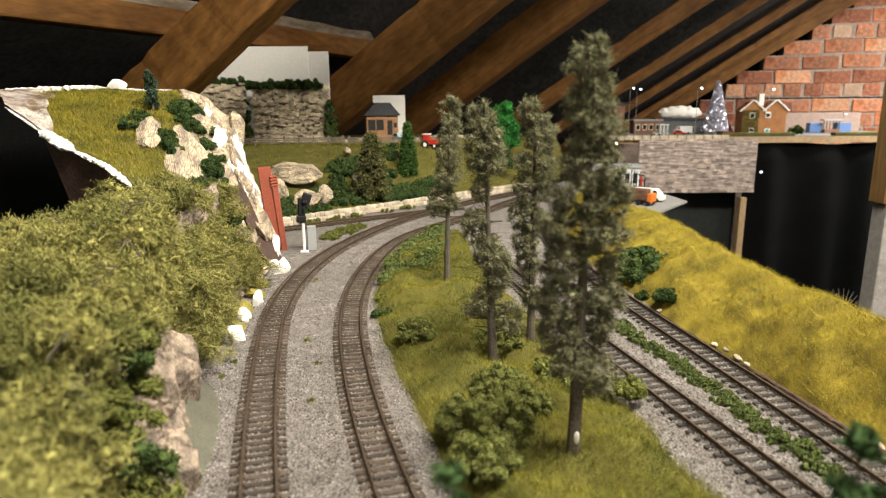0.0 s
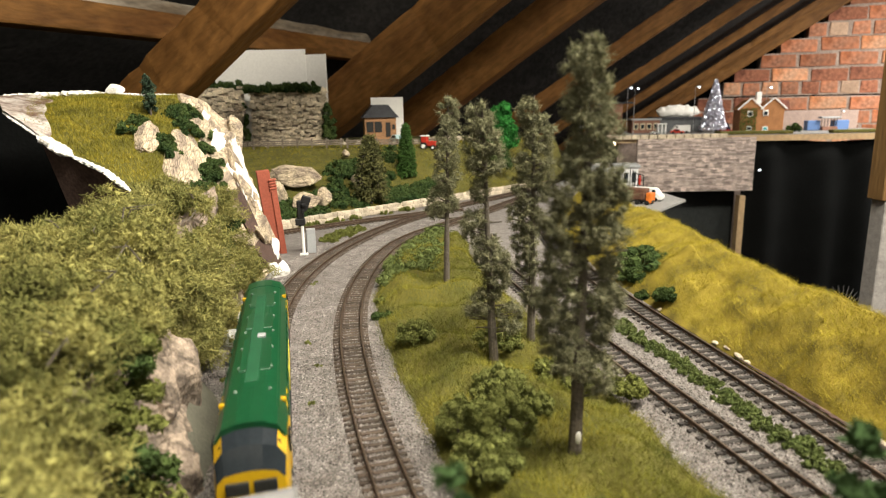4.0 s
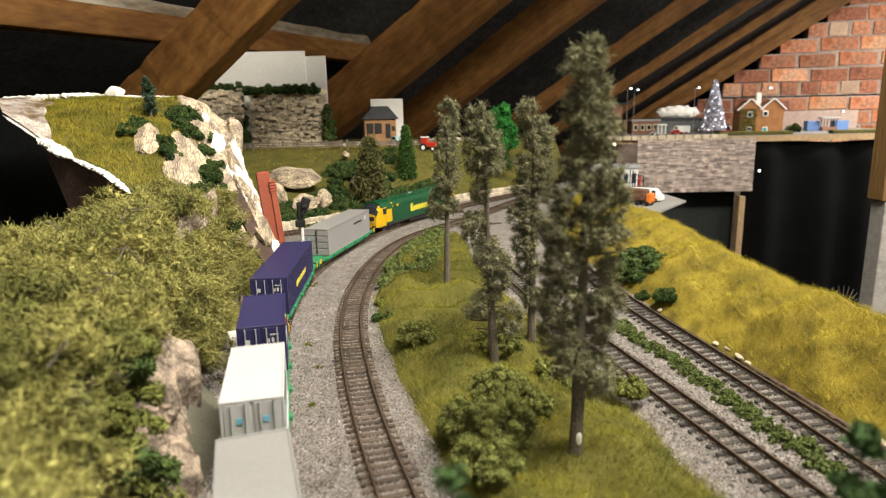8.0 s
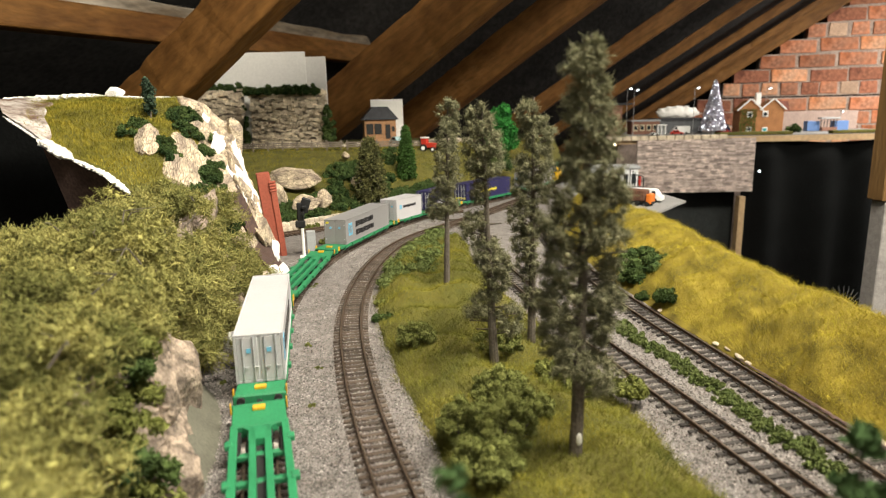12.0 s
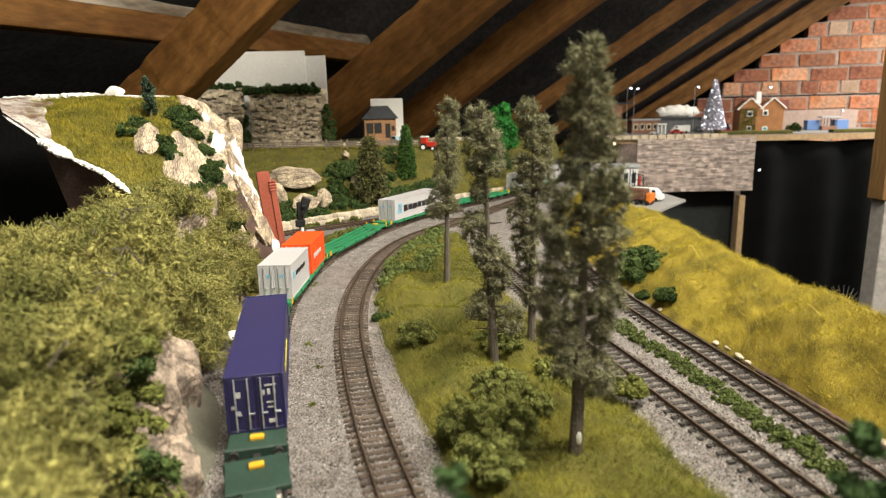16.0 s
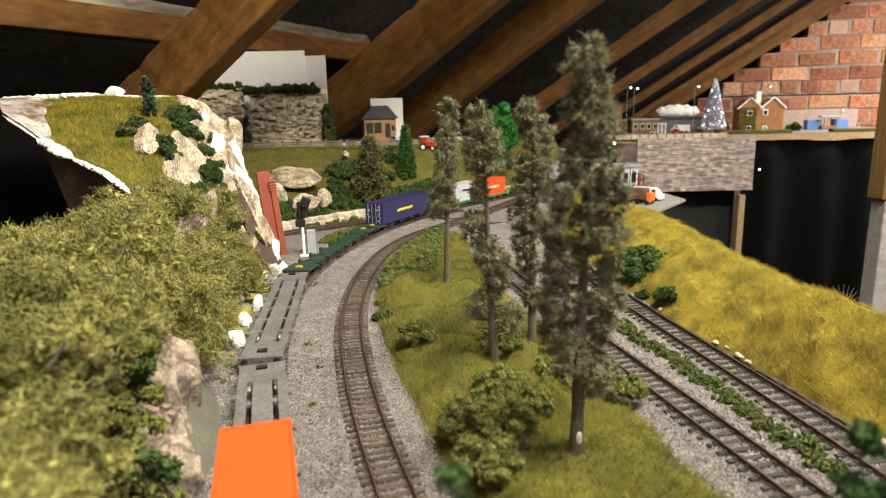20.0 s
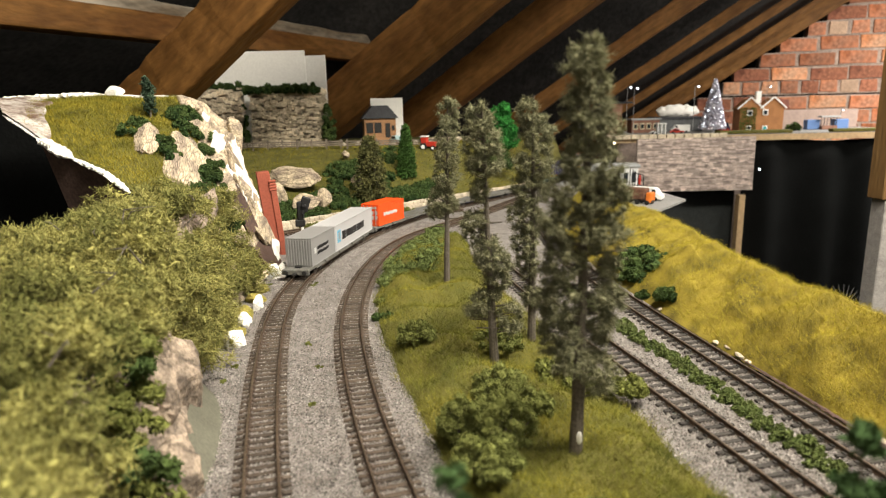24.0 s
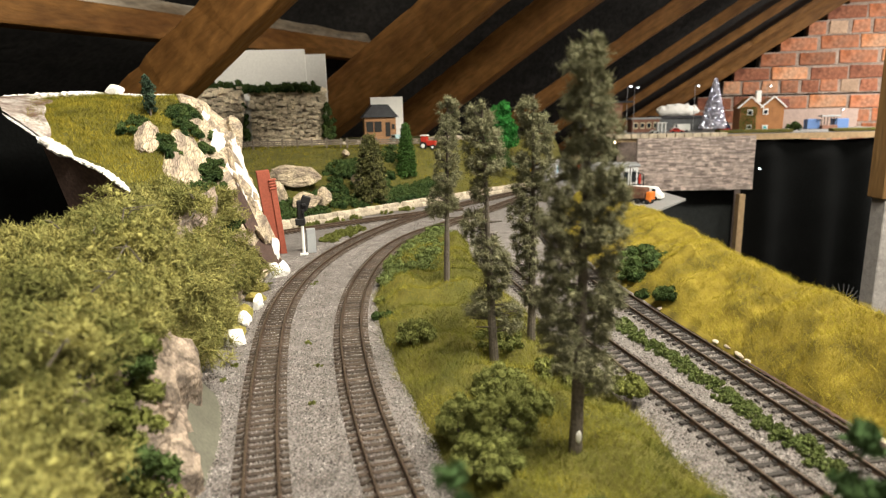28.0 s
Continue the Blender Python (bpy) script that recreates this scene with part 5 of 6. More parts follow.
street_lamp(0.352, 1.32, 0, 0.112, WARMLED, "lit warm yard lamp on a twin pole", 0.002, 0.005)
street_lamp(0.358, 1.34, 0, 0.10, POLE, "unlit yard lamp on a slim pole", 0.002, 0.003)
for px, pz, py in ((0.71, 0.172, 2.45), (0.742, 0.168, 2.47), (0.965, 0.17, 2.45), (1.262, 0.165, 2.5), (0.50, 0.15, 2.3)):
    street_lamp(px, py, 0.083, pz, STREETLED, "lit street lamp on the town board", 0.01, 0.0034)
street_lamp(1.11, 2.55, 0.083, 0.07, STREETLED, "short lit street lamp in the car park", 0.004, 0.0026)
street_lamp(1.62, 2.6, 0.083, 0.07, STREETLED, "short lit street lamp by the gable", 0.004, 0.0026)

# town board with its stone-paper fascia
TOWNZ = 0.082
TOWNM = Matrix.Translation((0.62, 2.28, 0)) @ Matrix.Rotation(-radians(1), 4, "Z")
tb = part("town_board", box(1.15, 0.5, 0.02, 0.56, 0.26, TOWNZ - 0.024), BOARD)
tb.matrix_world = TOWNM
tagged(tb, "timber town baseboard with a pale edge", "baseboard", kind="structure")
rd = part("town_road", box(1.14, 0.49, 0.003, 0.56, 0.262, TOWNZ - 0.0035), GREYBOARD)
rd.matrix_world = TOWNM
tagged(rd, "grey town road surface", "road", kind="structure")
for x, w, d in ((0.51, 0.26, 0.05), (0.9, 0.24, 0.03)):
    g = part("verge", box(w, d, 0.011, x, d / 2 + 0.015, TOWNZ - 0.0005, 0.002), TURF_O)
    g.matrix_world = TOWNM
    tagged(g, "strip of green verge along the town edge", "verge", kind="structure")
PAPER = mat("printed_stone_paper", (0.56, 0.46, 0.41), 0.8, vary=0.2, isle=0.5, fine=350, bump=0.2, second=(0.36, 0.285, 0.255))
PAPERBACK = mat("fascia_backing", (0.33, 0.27, 0.24), 0.8, vary=0.2)
fas = thing("stone_fascia", TOWNM, "grey-brown coursed stone fascia sheet under the town", "fascia")
part("backing", box(0.42, 0.006, 0.19, 0.29, -0.004, -0.118), PAPERBACK, fas)
bm = bmesh.new()
z = -0.117
while z < 0.07:
    h = rng.uniform(0.0035, 0.0065)
    x = 0.082 + (0.012 * ((z - 0.07) / 0.19) ** 2)
    while x < 0.497:
        w = rng.uniform(0.012, 0.038)
        box(min(w, 0.5 - x) * 0.97, 0.002 + 0.0012 * rng.uniform(), h * 0.9, x + min(w, 0.5 - x) / 2, -0.0078, z, bm=bm)
        x += w
    z += h
part("stone_coursing", bm, PAPER, fas)["kind"] = "stuff"
for k in range(14):
    ob = part("coping", box(0.028, 0.012, 0.016, -0.02 + 0.031 * k, -0.004, TOWNZ - 0.011, 0.0015), CRAG, fas)
ob = part("board_leg", box(0.022, 0.034, 0.76, 0, 0, -0.9, 0.001), BOARD)
ob.matrix_world = TOWNM @ Matrix.Translation((0.478, 0.03, 0))
tagged(ob, "square softwood leg under the town board", "leg")
# timber post at the room's edge
post = thing("roof_post", pose(0.925, 1.3, 0), "brown timber roof post on a pale footing", "post")
part("post", box(0.05, 0.05, 1.6, 0, 0, -0.012, 0.002), mat("varnished_post", (0.30, 0.175, 0.07), 0.55, vary=0.2, scale=10, fine=80, stretch=(1.0, 1.0, 0.2), second=(0.2, 0.11, 0.04)), post)
part("footing", box(0.04, 0.045, 0.89, 0.004, 0, -0.9, 0.002), mat("pale_footing", (0.45, 0.42, 0.4), 0.8), post)

# curtains below the boards
def curtain(name, x0, x1, y, z0, z1, label, depth=0.02, mtl=None, w=34):
    me = sheet(name, 90, 14, lambda u, v: (x0 + (x1 - x0) * u, y + depth * math.sin(u * w + 0.8 * math.sin(u * w * 0.37) + 0.5 * v) * (0.35 + 0.65 * (1 - v)), z0 + (z1 - z0) * v + 0.004 * math.sin(u * 9) * v))
    ob = part(name, me, mtl or CURTAIN_AND_VOID)
    m = ob.modifiers.new("cloth", "SOLIDIFY")
    m.thickness = 0.002
    return tagged(ob, label, "curtain")


curtain("black_curtain", 1.10, 1.72, 2.30, -0.9, 0.055, "black cloth curtain hanging in folds under the board", 0.03, None, 23)
curtain("dark_curtain", 0.40, 1.12, 2.40, -0.9, -0.06, "dark grey cloth behind the fascia leg", 0.006, mat("dark_grey_cloth", (0.028, 0.032, 0.032), 0.8, vary=0.2, fine=200))
# reflection on the curtain made as a small glowing ball; no lamp there
ob = part("curtain_pin", ball(0.003, 1.14, 2.262, -0.045, 1.3, 0.4, 1, sub=2), glow("pin_glint", (0.9, 0.95, 1), 6))
tagged(ob, "small bright light in front of the curtain", "light")
DARKWIRE = mat("dull_dark_wire", (0.06, 0.06, 0.065), 0.6, vary=0.2)
wire = thing("wire_basket", pose(0.862, 1.3, -0.25), "grey wire desk fan cage in the dark", "basket")
for k in range(14):
    a = 3.14159 * k / 13
    part("wire", rod(0.0008, 0.0008, (0, 0, 0), (0.05 * math.cos(a), 0.015, 0.05 * math.sin(a)), 5), DARKWIRE, wire)
part("rim", rod(0.002, 0.002, (-0.05, 0.015, 0), (0.05, 0.015, 0), 6), DARKWIRE, wire)

# town buildings
HB = mat("orange_brick_house", (0.36, 0.16, 0.06), 0.85, vary=0.2, fine=700)
TILE = mat("red_brown_tiles", (0.20, 0.07, 0.05), 0.85, vary=0.25, fine=500)
house = thing("cottage", pose(1.235, 2.5, TOWNZ, 0, 0, -6), "orange brick twin-gabled cottage with ivy", "house")
part("wall", box(0.16, 0.08, 0.085, 0, 0, 0, 0.0008), HB, house)
for x in (-0.044, 0.04):
    part("gable", prism([(x - 0.042, 0.084), (x + 0.042, 0.084), (x, 0.122)], 0.08), HB, house)
    for s in (-1, 1):
        part("barge_board", box(0.062, 0.004, 0.005, 0, 0, 0, 0.0006, m=Matrix.Translation((x + s * 0.023, -0.043, 0.104)) @ pose(0, 0, 0, 0, s * 42, 0)), WHITEP, house)
part("roof", prism([(0.02, 0.084), (0.1, 0.084), (0.094, 0.116), (0.045, 0.122)], 0.075), TILE, house)
part("chimney", box(0.019, 0.018, 0.045, -0.003, 0.005, 0.105, 0.001), WHITEP, house)
for x, z in ((-0.045, 0.058), (0.012, 0.06), (-0.045, 0.006), (0.014, 0.004)):
    w = part("window", box(0.02, 0.004, 0.022 if z > 0.03 else 0.016, x, -0.0405, z, 0.0006), WHITEP, house)
    part("pane", box(0.013, 0.005, 0.014 if z > 0.03 else 0.010, x, -0.0408, z + 0.003, 0.0003), GLASS if z > 0.03 or x < 0 else paint("teal_paint", (0.05, 0.3, 0.32)), w)
part("ivy", leaves("ivy", np.stack([rng.uniform(-0.08, -0.02, 900), rng.normal(size=900) * 0.001 - 0.042, 0.09 * rng.uniform(0, 1, 900) ** 1.2], 1), 0.003), CLUMP, house)
bush(1.34, 2.42, TOWNZ, 0.05, 0.035, DARKLEAF, "round green bush by the cottage", 14, 50, 0.004)
bush(1.33, 2.56, TOWNZ, 0.03, 0.075, DARKLEAF, "tall green shrub beside the cottage", 14, 50, 0.004)

silver = mat("silver_tinsel", (0.62, 0.6, 0.68), 0.35, 0.6, vary=0.2, isle=0.4, bump=0)
xt = thing("tinsel_tree", pose(1.045, 2.46, TOWNZ), "silver tinsel Christmas tree dotted with white lights", "tree")
part("trunk", rod(0.004, 0.001, (0, 0, 0), (0, 0, 0.19), 8), POLE, xt)
f = rng.uniform(0, 1, 5200)
a = rng.uniform(0, 6.283, 5200)
rr = (0.046 * (1 - f) ** 0.9 + 0.003) * (0.45 + 0.6 * rng.uniform(0, 1, 5200))
part("tinsel", leaves("tinsel", np.stack([rr * np.cos(a), rr * np.sin(a), 0.012 + 0.185 * f], 1), 0.0042), silver, xt)
for k in range(40):
    f, a = rng.uniform() ** 1.2, rng.uniform(3.2, 6.2)
    r0 = 0.046 * (1 - f) + 0.004
    part("light", ball(0.0015, r0 * math.cos(a), r0 * math.sin(a), 0.015 + 0.182 * f, sub=1), STREETLED, xt)

SHOPB = mat("brown_shop_brick", (0.22, 0.11, 0.075), 0.85, vary=0.2, fine=600)
shop = thing("brick_shop", pose(0.655, 2.5, TOWNZ), "brown brick flat-roofed block at the town's end", "building")
part("wall", box(0.075, 0.1, 0.115, 0, 0, 0, 0.001), SHOPB, shop)
part("roof", box(0.125, 0.12, 0.006, 0.012, 0, 0.115, 0.001), SLATE, shop)
pub = thing("shop_row", pose(0.81, 2.56, TOWNZ), "low brown shop row with cream windows", "building")
part("wall", box(0.11, 0.06, 0.05, 0, 0, 0, 0.0008), SHOPB, pub)
part("roof", box(0.118, 0.068, 0.006, 0, 0, 0.05, 0.001), GREYP, pub)
for k in range(4):
    w = part("window", box(0.018, 0.004, 0.024, -0.04 + 0.026 * k, -0.031, 0.014, 0.0004), mat("cream_frames", (0.55, 0.48, 0.33), 0.7), pub)
    part("pane", box(0.012, 0.005, 0.016, -0.04 + 0.026 * k, -0.0312, 0.018, 0.0002), GLASS, w)
kiosk = thing("bus_shelter", pose(0.84, 2.44, TOWNZ), "small white framed glass shelter", "shelter")
for k in (-1, 0, 1):
    part("post", box(0.003, 0.02, 0.035, 0.014 * k, 0, 0, 0.0003), WHITEP, kiosk)
part("roof", box(0.036, 0.026, 0.004, 0, 0, 0.035, 0.0005), WHITEP, kiosk)
part("back_panel", box(0.03, 0.002, 0.03, 0, 0.01, 0.003), GREYP, kiosk)
barn = thing("grey_warehouse", pose(0.98, 2.68, TOWNZ, 0, 0, -5), "dark grey long warehouse with a snowy white roof", "building")
part("wall", box(0.2, 0.1, 0.05, 0, 0, 0, 0.001), mat("dark_grey_wall", (0.10, 0.105, 0.11), 0.8), barn)
part("roof", prism([(-0.105, 0.05), (0.105, 0.05), (0.10, 0.058), (-0.1, 0.058)], 0.11), SLATE, barn)
bm = ball(0.06, 0, 0, 0.075, 1.55, 0.5, 0.42, sub=4)
for v in bm.verts:
    v.co += Vector((0, 0, 0.01 * noise.noise(v.co * 60)))
ob = part("white_wadding", bm, PLASTER)
ob.matrix_world = pose(1.01, 2.74, TOWNZ + 0.005)
tagged(ob, "heap of white wadding behind the warehouse", "wadding")
car(0.895, 2.42, TOWNZ, -20, RED, "red model car on the town road", 0.05, 0.022, 0.018)
car(0.935, 2.50, TOWNZ, 175, WHITEP, "white model van on the town road", 0.07, 0.026, 0.03, True, "model_van")
car(1.10, 2.48, TOWNZ, 10, paint("dark_red_paint", (0.2, 0.02, 0.02)), "dark red model car beside the tinsel tree", 0.055, 0.022, 0.018)
car(1.125, 2.56, TOWNZ, 10, paint("navy_paint", (0.03, 0.05, 0.11)), "navy model van parked in the car park", 0.06, 0.025, 0.034, True, "model_van")
car(0.80, 2.40, TOWNZ, 0, WHITEP, "white model car by the shops", 0.03, 0.02, 0.012)
for x, c, w in ((1.46, (0.12, 0.2, 0.4), 0.05), (1.57, (0.12, 0.2, 0.4), 0.055)):
    ob = part("market_stall", box(w, 0.03, 0.038, 0, 0, 0, 0.002), paint("blue_stall_paint", c))
    ob.matrix_world = pose(x, 2.52, TOWNZ)
    tagged(ob, "pale blue model bus by the gable", "bus")
stall = thing("market_canopy", pose(1.515, 2.50, TOWNZ), "open stall with a pale roof and dark trusses", "stall")
part("roof", box(0.075, 0.03, 0.006, 0, 0, 0.046, 0.001), GREYP, stall)
part("counter", box(0.06, 0.02, 0.014, 0, 0, 0, 0.001), SHOPB, stall)
for k in range(6):
    part("strut", box(0.002, 0.002, 0.037, -0.03 + 0.012 * k, 0, 0.014, m=None), BLACKP, stall)
lowall = part("low_brick_wall", box(0.36, 0.02, 0.075, 0, 0, 0, 0.001), mat("pink_rendered_wall", (0.32, 0.235, 0.20), 0.85, vary=0.15, fine=200))
lowall.matrix_world = pose(1.53, 2.64, TOWNZ)
tagged(lowall, "pinkish low wall behind the stalls", "wall")

# ---- the container train ----
GREEN = mat("bright_green_wagon", (0.024, 0.205, 0.085), 0.55, vary=0.12, scale=60, fine=500, bump=0.1)
DKGREEN = mat("dark_green_wagon", (0.021, 0.048, 0.034), 0.6, vary=0.2, scale=60, fine=500, bump=0.1)
GREYWAG = mat("weathered_grey_wagon", (0.145, 0.143, 0.136), 0.75, vary=0.3, scale=50, fine=400, bump=0.2, second=(0.11, 0.105, 0.09))
NAVYBIT = mat("navy_wagon_floor", (0.035, 0.045, 0.13), 0.6, vary=0.2)
STEEL = mat("wheel_steel", (0.22, 0.2, 0.18), 0.4, 0.8, vary=0.2)
FRAME = mat("black_underframe", (0.02, 0.019, 0.018), 0.7, vary=0.3)
YEL = paint("yellow_fitting", (0.58, 0.34, 0.025))
LOCOG = mat("loco_green", (0.005, 0.06, 0.022), 0.35, vary=0.1, bump=0.05, fine=300)
LOCOY = paint("loco_yellow", (0.55, 0.33, 0.012))


def bogie(parent, y, axles=2, base=0.024):
    """A bogie: side frames, bolster, wheels on axles; it turns on its thing."""
    b = part("bogie", box(0.014, 0.012, 0.003, 0, 0, 0.0085, 0.0005), FRAME, parent)
    b.location = (0, y, 0)
    for s in (-1, 1):
        bm = box(0.002, base + 0.014, 0.003, s * 0.0115, 0, 0.0075, 0.0005)
        box(0.002, base * 0.5, 0.0035, s * 0.0115, 0, 0.0055, 0.0004, bm=bm)
        part("side_frame", bm, FRAME, b)
    for k in range(axles):
        yy = -base / 2 + base * k / (axles - 1)
        bm = bmesh.new()
        for s in (-1, 1):
            rod(0.006, 0.006, (s * 0.0075, yy, 0.0062), (s * 0.0098, yy, 0.0062), 18, bm)
        rod(0.001, 0.001, (-0.0112, yy, 0.0062), (0.0112, yy, 0.0062), 8, bm)
        part("wheelset", bm, STEEL, b)
    return b


ZR = 0.0003  # the running plane that the wheels stand on, over the rail's foot


def wagon(length, paintwork, style, label):
    t = thing("container_wagon", pose(0, 0, 0), label, "freight wagon", "wagons of the train")
    h, L = 0.0105, length
    for e in (-1, 1):
        bm = box(0.031, 0.03, 0.0032, 0, e * (L / 2 - 0.019), h, 0.0005)
        part("end_deck", bm, paintwork, t)
        part("headstock", box(0.033, 0.003, 0.006, 0, e * (L / 2 - 0.0045), h - 0.003, 0.0005), paintwork, t)
        for s in (-1, 1):
            part("buffer", rod(0.0026, 0.0026, (s * 0.0115, e * (L / 2 - 0.004), h), (s * 0.0115, e * (L / 2 - 0.0005), h), 12), FRAME, t)
            if style == "skeletal":
                part("hand_rail", box(0.0008, 0.0045, 0.006, s * 0.0165, e * (L / 2 - 0.008), h, 0.0002), YEL, t, "yellow hand rail")
        part("coupling", box(0.004, 0.008, 0.003, 0, e * (L / 2 - 0.002), h - 0.003, 0.0005), FRAME, t)
        part("buffer_plate", box(0.0075, 0.0045, 0.002, 0, e * (L / 2 - 0.013), h + 0.0032, 0.0003), YEL if style != "grey" else BLACKP, t, "yellow plate" if style != "grey" else "dark plate")
    span = L - 0.064
    if style == "spine":
        part("spine", box(0.0155, span, 0.006, 0, 0, h - 0.0035, 0.0006), paintwork, t)
        for k in range(6):
            y = -span / 2 + span * (k + 0.5) / 6
            part("outrigger", box(0.031, 0.009, 0.0035, 0, y, h - 0.001, 0.0005), paintwork, t)
            for s in (-1, 1):
                part("pocket", box(0.003, 0.005, 0.0022, s * 0.0145, y, h + 0.002, 0.0003), FRAME, t)
    else:
        for x, bw in (((-0.0128, 0.0066), (0, 0.0125), (0.0128, 0.0066)) if style == "grey" else ((-0.0142, 0.0042), (-0.0042, 0.0038), (0.0042, 0.0038), (0.0142, 0.0042))):
            part("sole_bar", box(bw, span + 0.004, 0.0042, x, 0, h - 0.0012, 0.0004), paintwork, t)
        for k in range(7):
            y = -span / 2 + span * k / 6
            part("cross_member", box(0.029, 0.004, 0.003, 0, y, h - (0.001 if style == "grey" else 0.0038), 0.0004), paintwork, t)
        if style == "skeletal":
            for e in (-1, 1):
                part("spine_plate", prism([(-0.0061, 0), (0.0061, 0), (0.0061, 0.012), (0.013, 0.020), (-0.013, 0.020), (-0.0061, 0.012)], 0.004, m=Matrix.Translation((0, e * (span / 2 - 0.018), h + 0.001)) @ pose(0, 0, 0, -90 * e, 0, 0)), paintwork, t)
        part("brake_gear", box(0.008, span * 0.8, 0.004, 0, 0, h - 0.0055, 0.0006), FRAME if style != "grey" else NAVYBIT, t)
        for k in range(4):
            for s in (-1, 1):
                part("pocket", box(0.004, 0.006, 0.003, s * 0.0165, -span / 2 + span * (k + 0.5) / 4, h + 0.0008, 0.0004), paintwork, t)
    for k in (-1, 1):
        bogie(t, k * L * 0.32)
    return t


def boxy(length, paintwork, label, doors="bars", mark=None, roof=None, height=0.0335, ribs=False):
    """A shipping container: floor to roof shell, posts, rails, doors with bars, ribs, plain marks for its lettering."""
    w, L = 0.0318, length
    t = thing("shipping_container", pose(0, 0, 0), label, "container", "containers of the train")
    part("shell", box(w - 0.0012, L - 0.0014, height - 0.001, 0, 0, 0.0004, 0.0003), paintwork, t)
    if roof:
        part("roof", box(w - 0.0004, L - 0.0006, 0.0006, 0, 0, height - 0.0005, 0.0002), roof, t)
    for s in (-1, 1):
        for e in (-1, 1):
            part("corner_post", box(0.0015, 0.0015, height, s * (w / 2 - 0.00075), e * (L / 2 - 0.00075), 0, 0.0002), paintwork, t)
        for z in (0, height - 0.0013):
            part("side_rail", box(0.0011, L - 0.003, 0.0013, s * (w / 2 - 0.00055), 0, z, 0.0002), paintwork, t)
    for z in (0, height - 0.0014):
        for e in (-1, 1):
            part("end_rail", box(w - 0.003, 0.0011, 0.0014, 0, e * (L / 2 - 0.00055), z, 0.0002), paintwork, t)
    y = -L / 2
    bare = mat("galvanised_bar", (0.45, 0.46, 0.48), 0.45, 0.5, vary=0.15)
    if doors == "bars":
        for s in (-1, 1):
            part("door", box(w / 2 - 0.0024, 0.0009, height - 0.0034, s * (w / 4 - 0.0005), y + 0.0005, 0.0017, 0.0003), paintwork, t)
        for x in (-0.0105, -0.0035, 0.0035, 0.0105):
            bar = part("lock_bar", rod(0.0005, 0.0005, (x, y - 0.0006, 0.0015), (x, y - 0.0006, height - 0.0015), 6), bare, t)
            part("handle", box(0.0034, 0.0008, 0.0009, x + 0.0014, y - 0.0009, height * 0.32, 0.0002), bare, bar)
    elif doors == "plain":
        for s in (-1, 1):
            leaf = part("door", box(w / 2 - 0.0022, 0.0008, height - 0.0036, s * (w / 4 - 0.0003), y + 0.0004, 0.0018, 0.0003), paintwork, t)
            for z in (0.006, height - 0.008):
                part("hinge", box(0.0016, 0.0008, 0.0016, s * (w / 2 - 0.0022), y - 0.0002, z, 0.0002), bare, leaf)
    elif doors == "panels":
        for s in (-1, 1):
            for k in range(4):
                part("door_panel", box(w / 2 - 0.003, 0.0008, height / 4 - 0.0022, s * (w / 4 - 0.0004), y + 0.0004, 0.0016 + k * (height - 0.002) / 4, 0.0003), paintwork, t)
        part("door_seam", box(0.0009, 0.0012, height - 0.003, 0, y, 0.0015), FRAME, t)
    else:
        for k in range(9):
            part("rib", box(0.0017, 0.0014, height - 0.0034, -w / 2 + 0.0031 + (w - 0.0062) * k / 8, y, 0.0017, 0.0004), paintwork, t)
    if ribs:
        n = int(L / 0.0045)
        for s in (-1, 1):
            bm = bmesh.new()
            for k in range(n):
                box(0.0007, 0.0020, height - 0.0036, s * (w / 2 - 0.0006), -L / 2 + 0.004 + (L - 0.008) * k / (n - 1), 0.0018, bm=bm)
            part("side_corrugation", bm, paintwork, t)
    if mark:
        for s in (-1, 1):
            for my, mz, mw, mh, mc in mark:
                part("side_mark", box(0.0004, mw, mh, s * (w / 2 - (0.00015 if ribs else 0.0004)), s * my, mz), mc, t)
    return t


def lettering(y0, z, n, w, h, colour, gap=0.35):
    """Plain blocks in place of a company name."""
    return [(y0 + k * w * (1 + gap), z + 0.0006 * (k % 2), w * (1 + 0.75 * gap) * (0.85 + 0.15 * (k % 3) / 2), h * (0.78 if k else 0.9), colour) for k in range(n)]


CG = mat("grey_container_paint", (0.24, 0.235, 0.235), 0.55, vary=0.06, scale=30, bump=0.05)
CGD = mat("grey_door_paint", (0.24, 0.245, 0.25), 0.55, vary=0.08, scale=30, bump=0.05)
CB = mat("navy_container_paint", (0.024, 0.022, 0.085), 0.45, vary=0.08, scale=30, bump=0.05)
CW = mat("white_container_paint", (0.455, 0.448, 0.462), 0.5, vary=0.05, scale=30, bump=0.05)
CO = mat("orange_container_paint", (0.78, 0.085, 0.012), 0.5, vary=0.06, scale=30, bump=0.05)
INKB = paint("black_ink", (0.02, 0.02, 0.022))
INKW = paint("white_ink", (0.5, 0.5, 0.5))
INKY = paint("yellow_ink", (0.62, 0.55, 0.05))
INKC = paint("sky_blue_ink", (0.16, 0.42, 0.6))
INKR = paint("red_ink", (0.55, 0.05, 0.03))


def end_marks(t, length, spots):
    for x, z, w, h, c in spots:
        part("end_mark", box(w, 0.0004, h, x, -length / 2 - 0.0002, z), c, t)


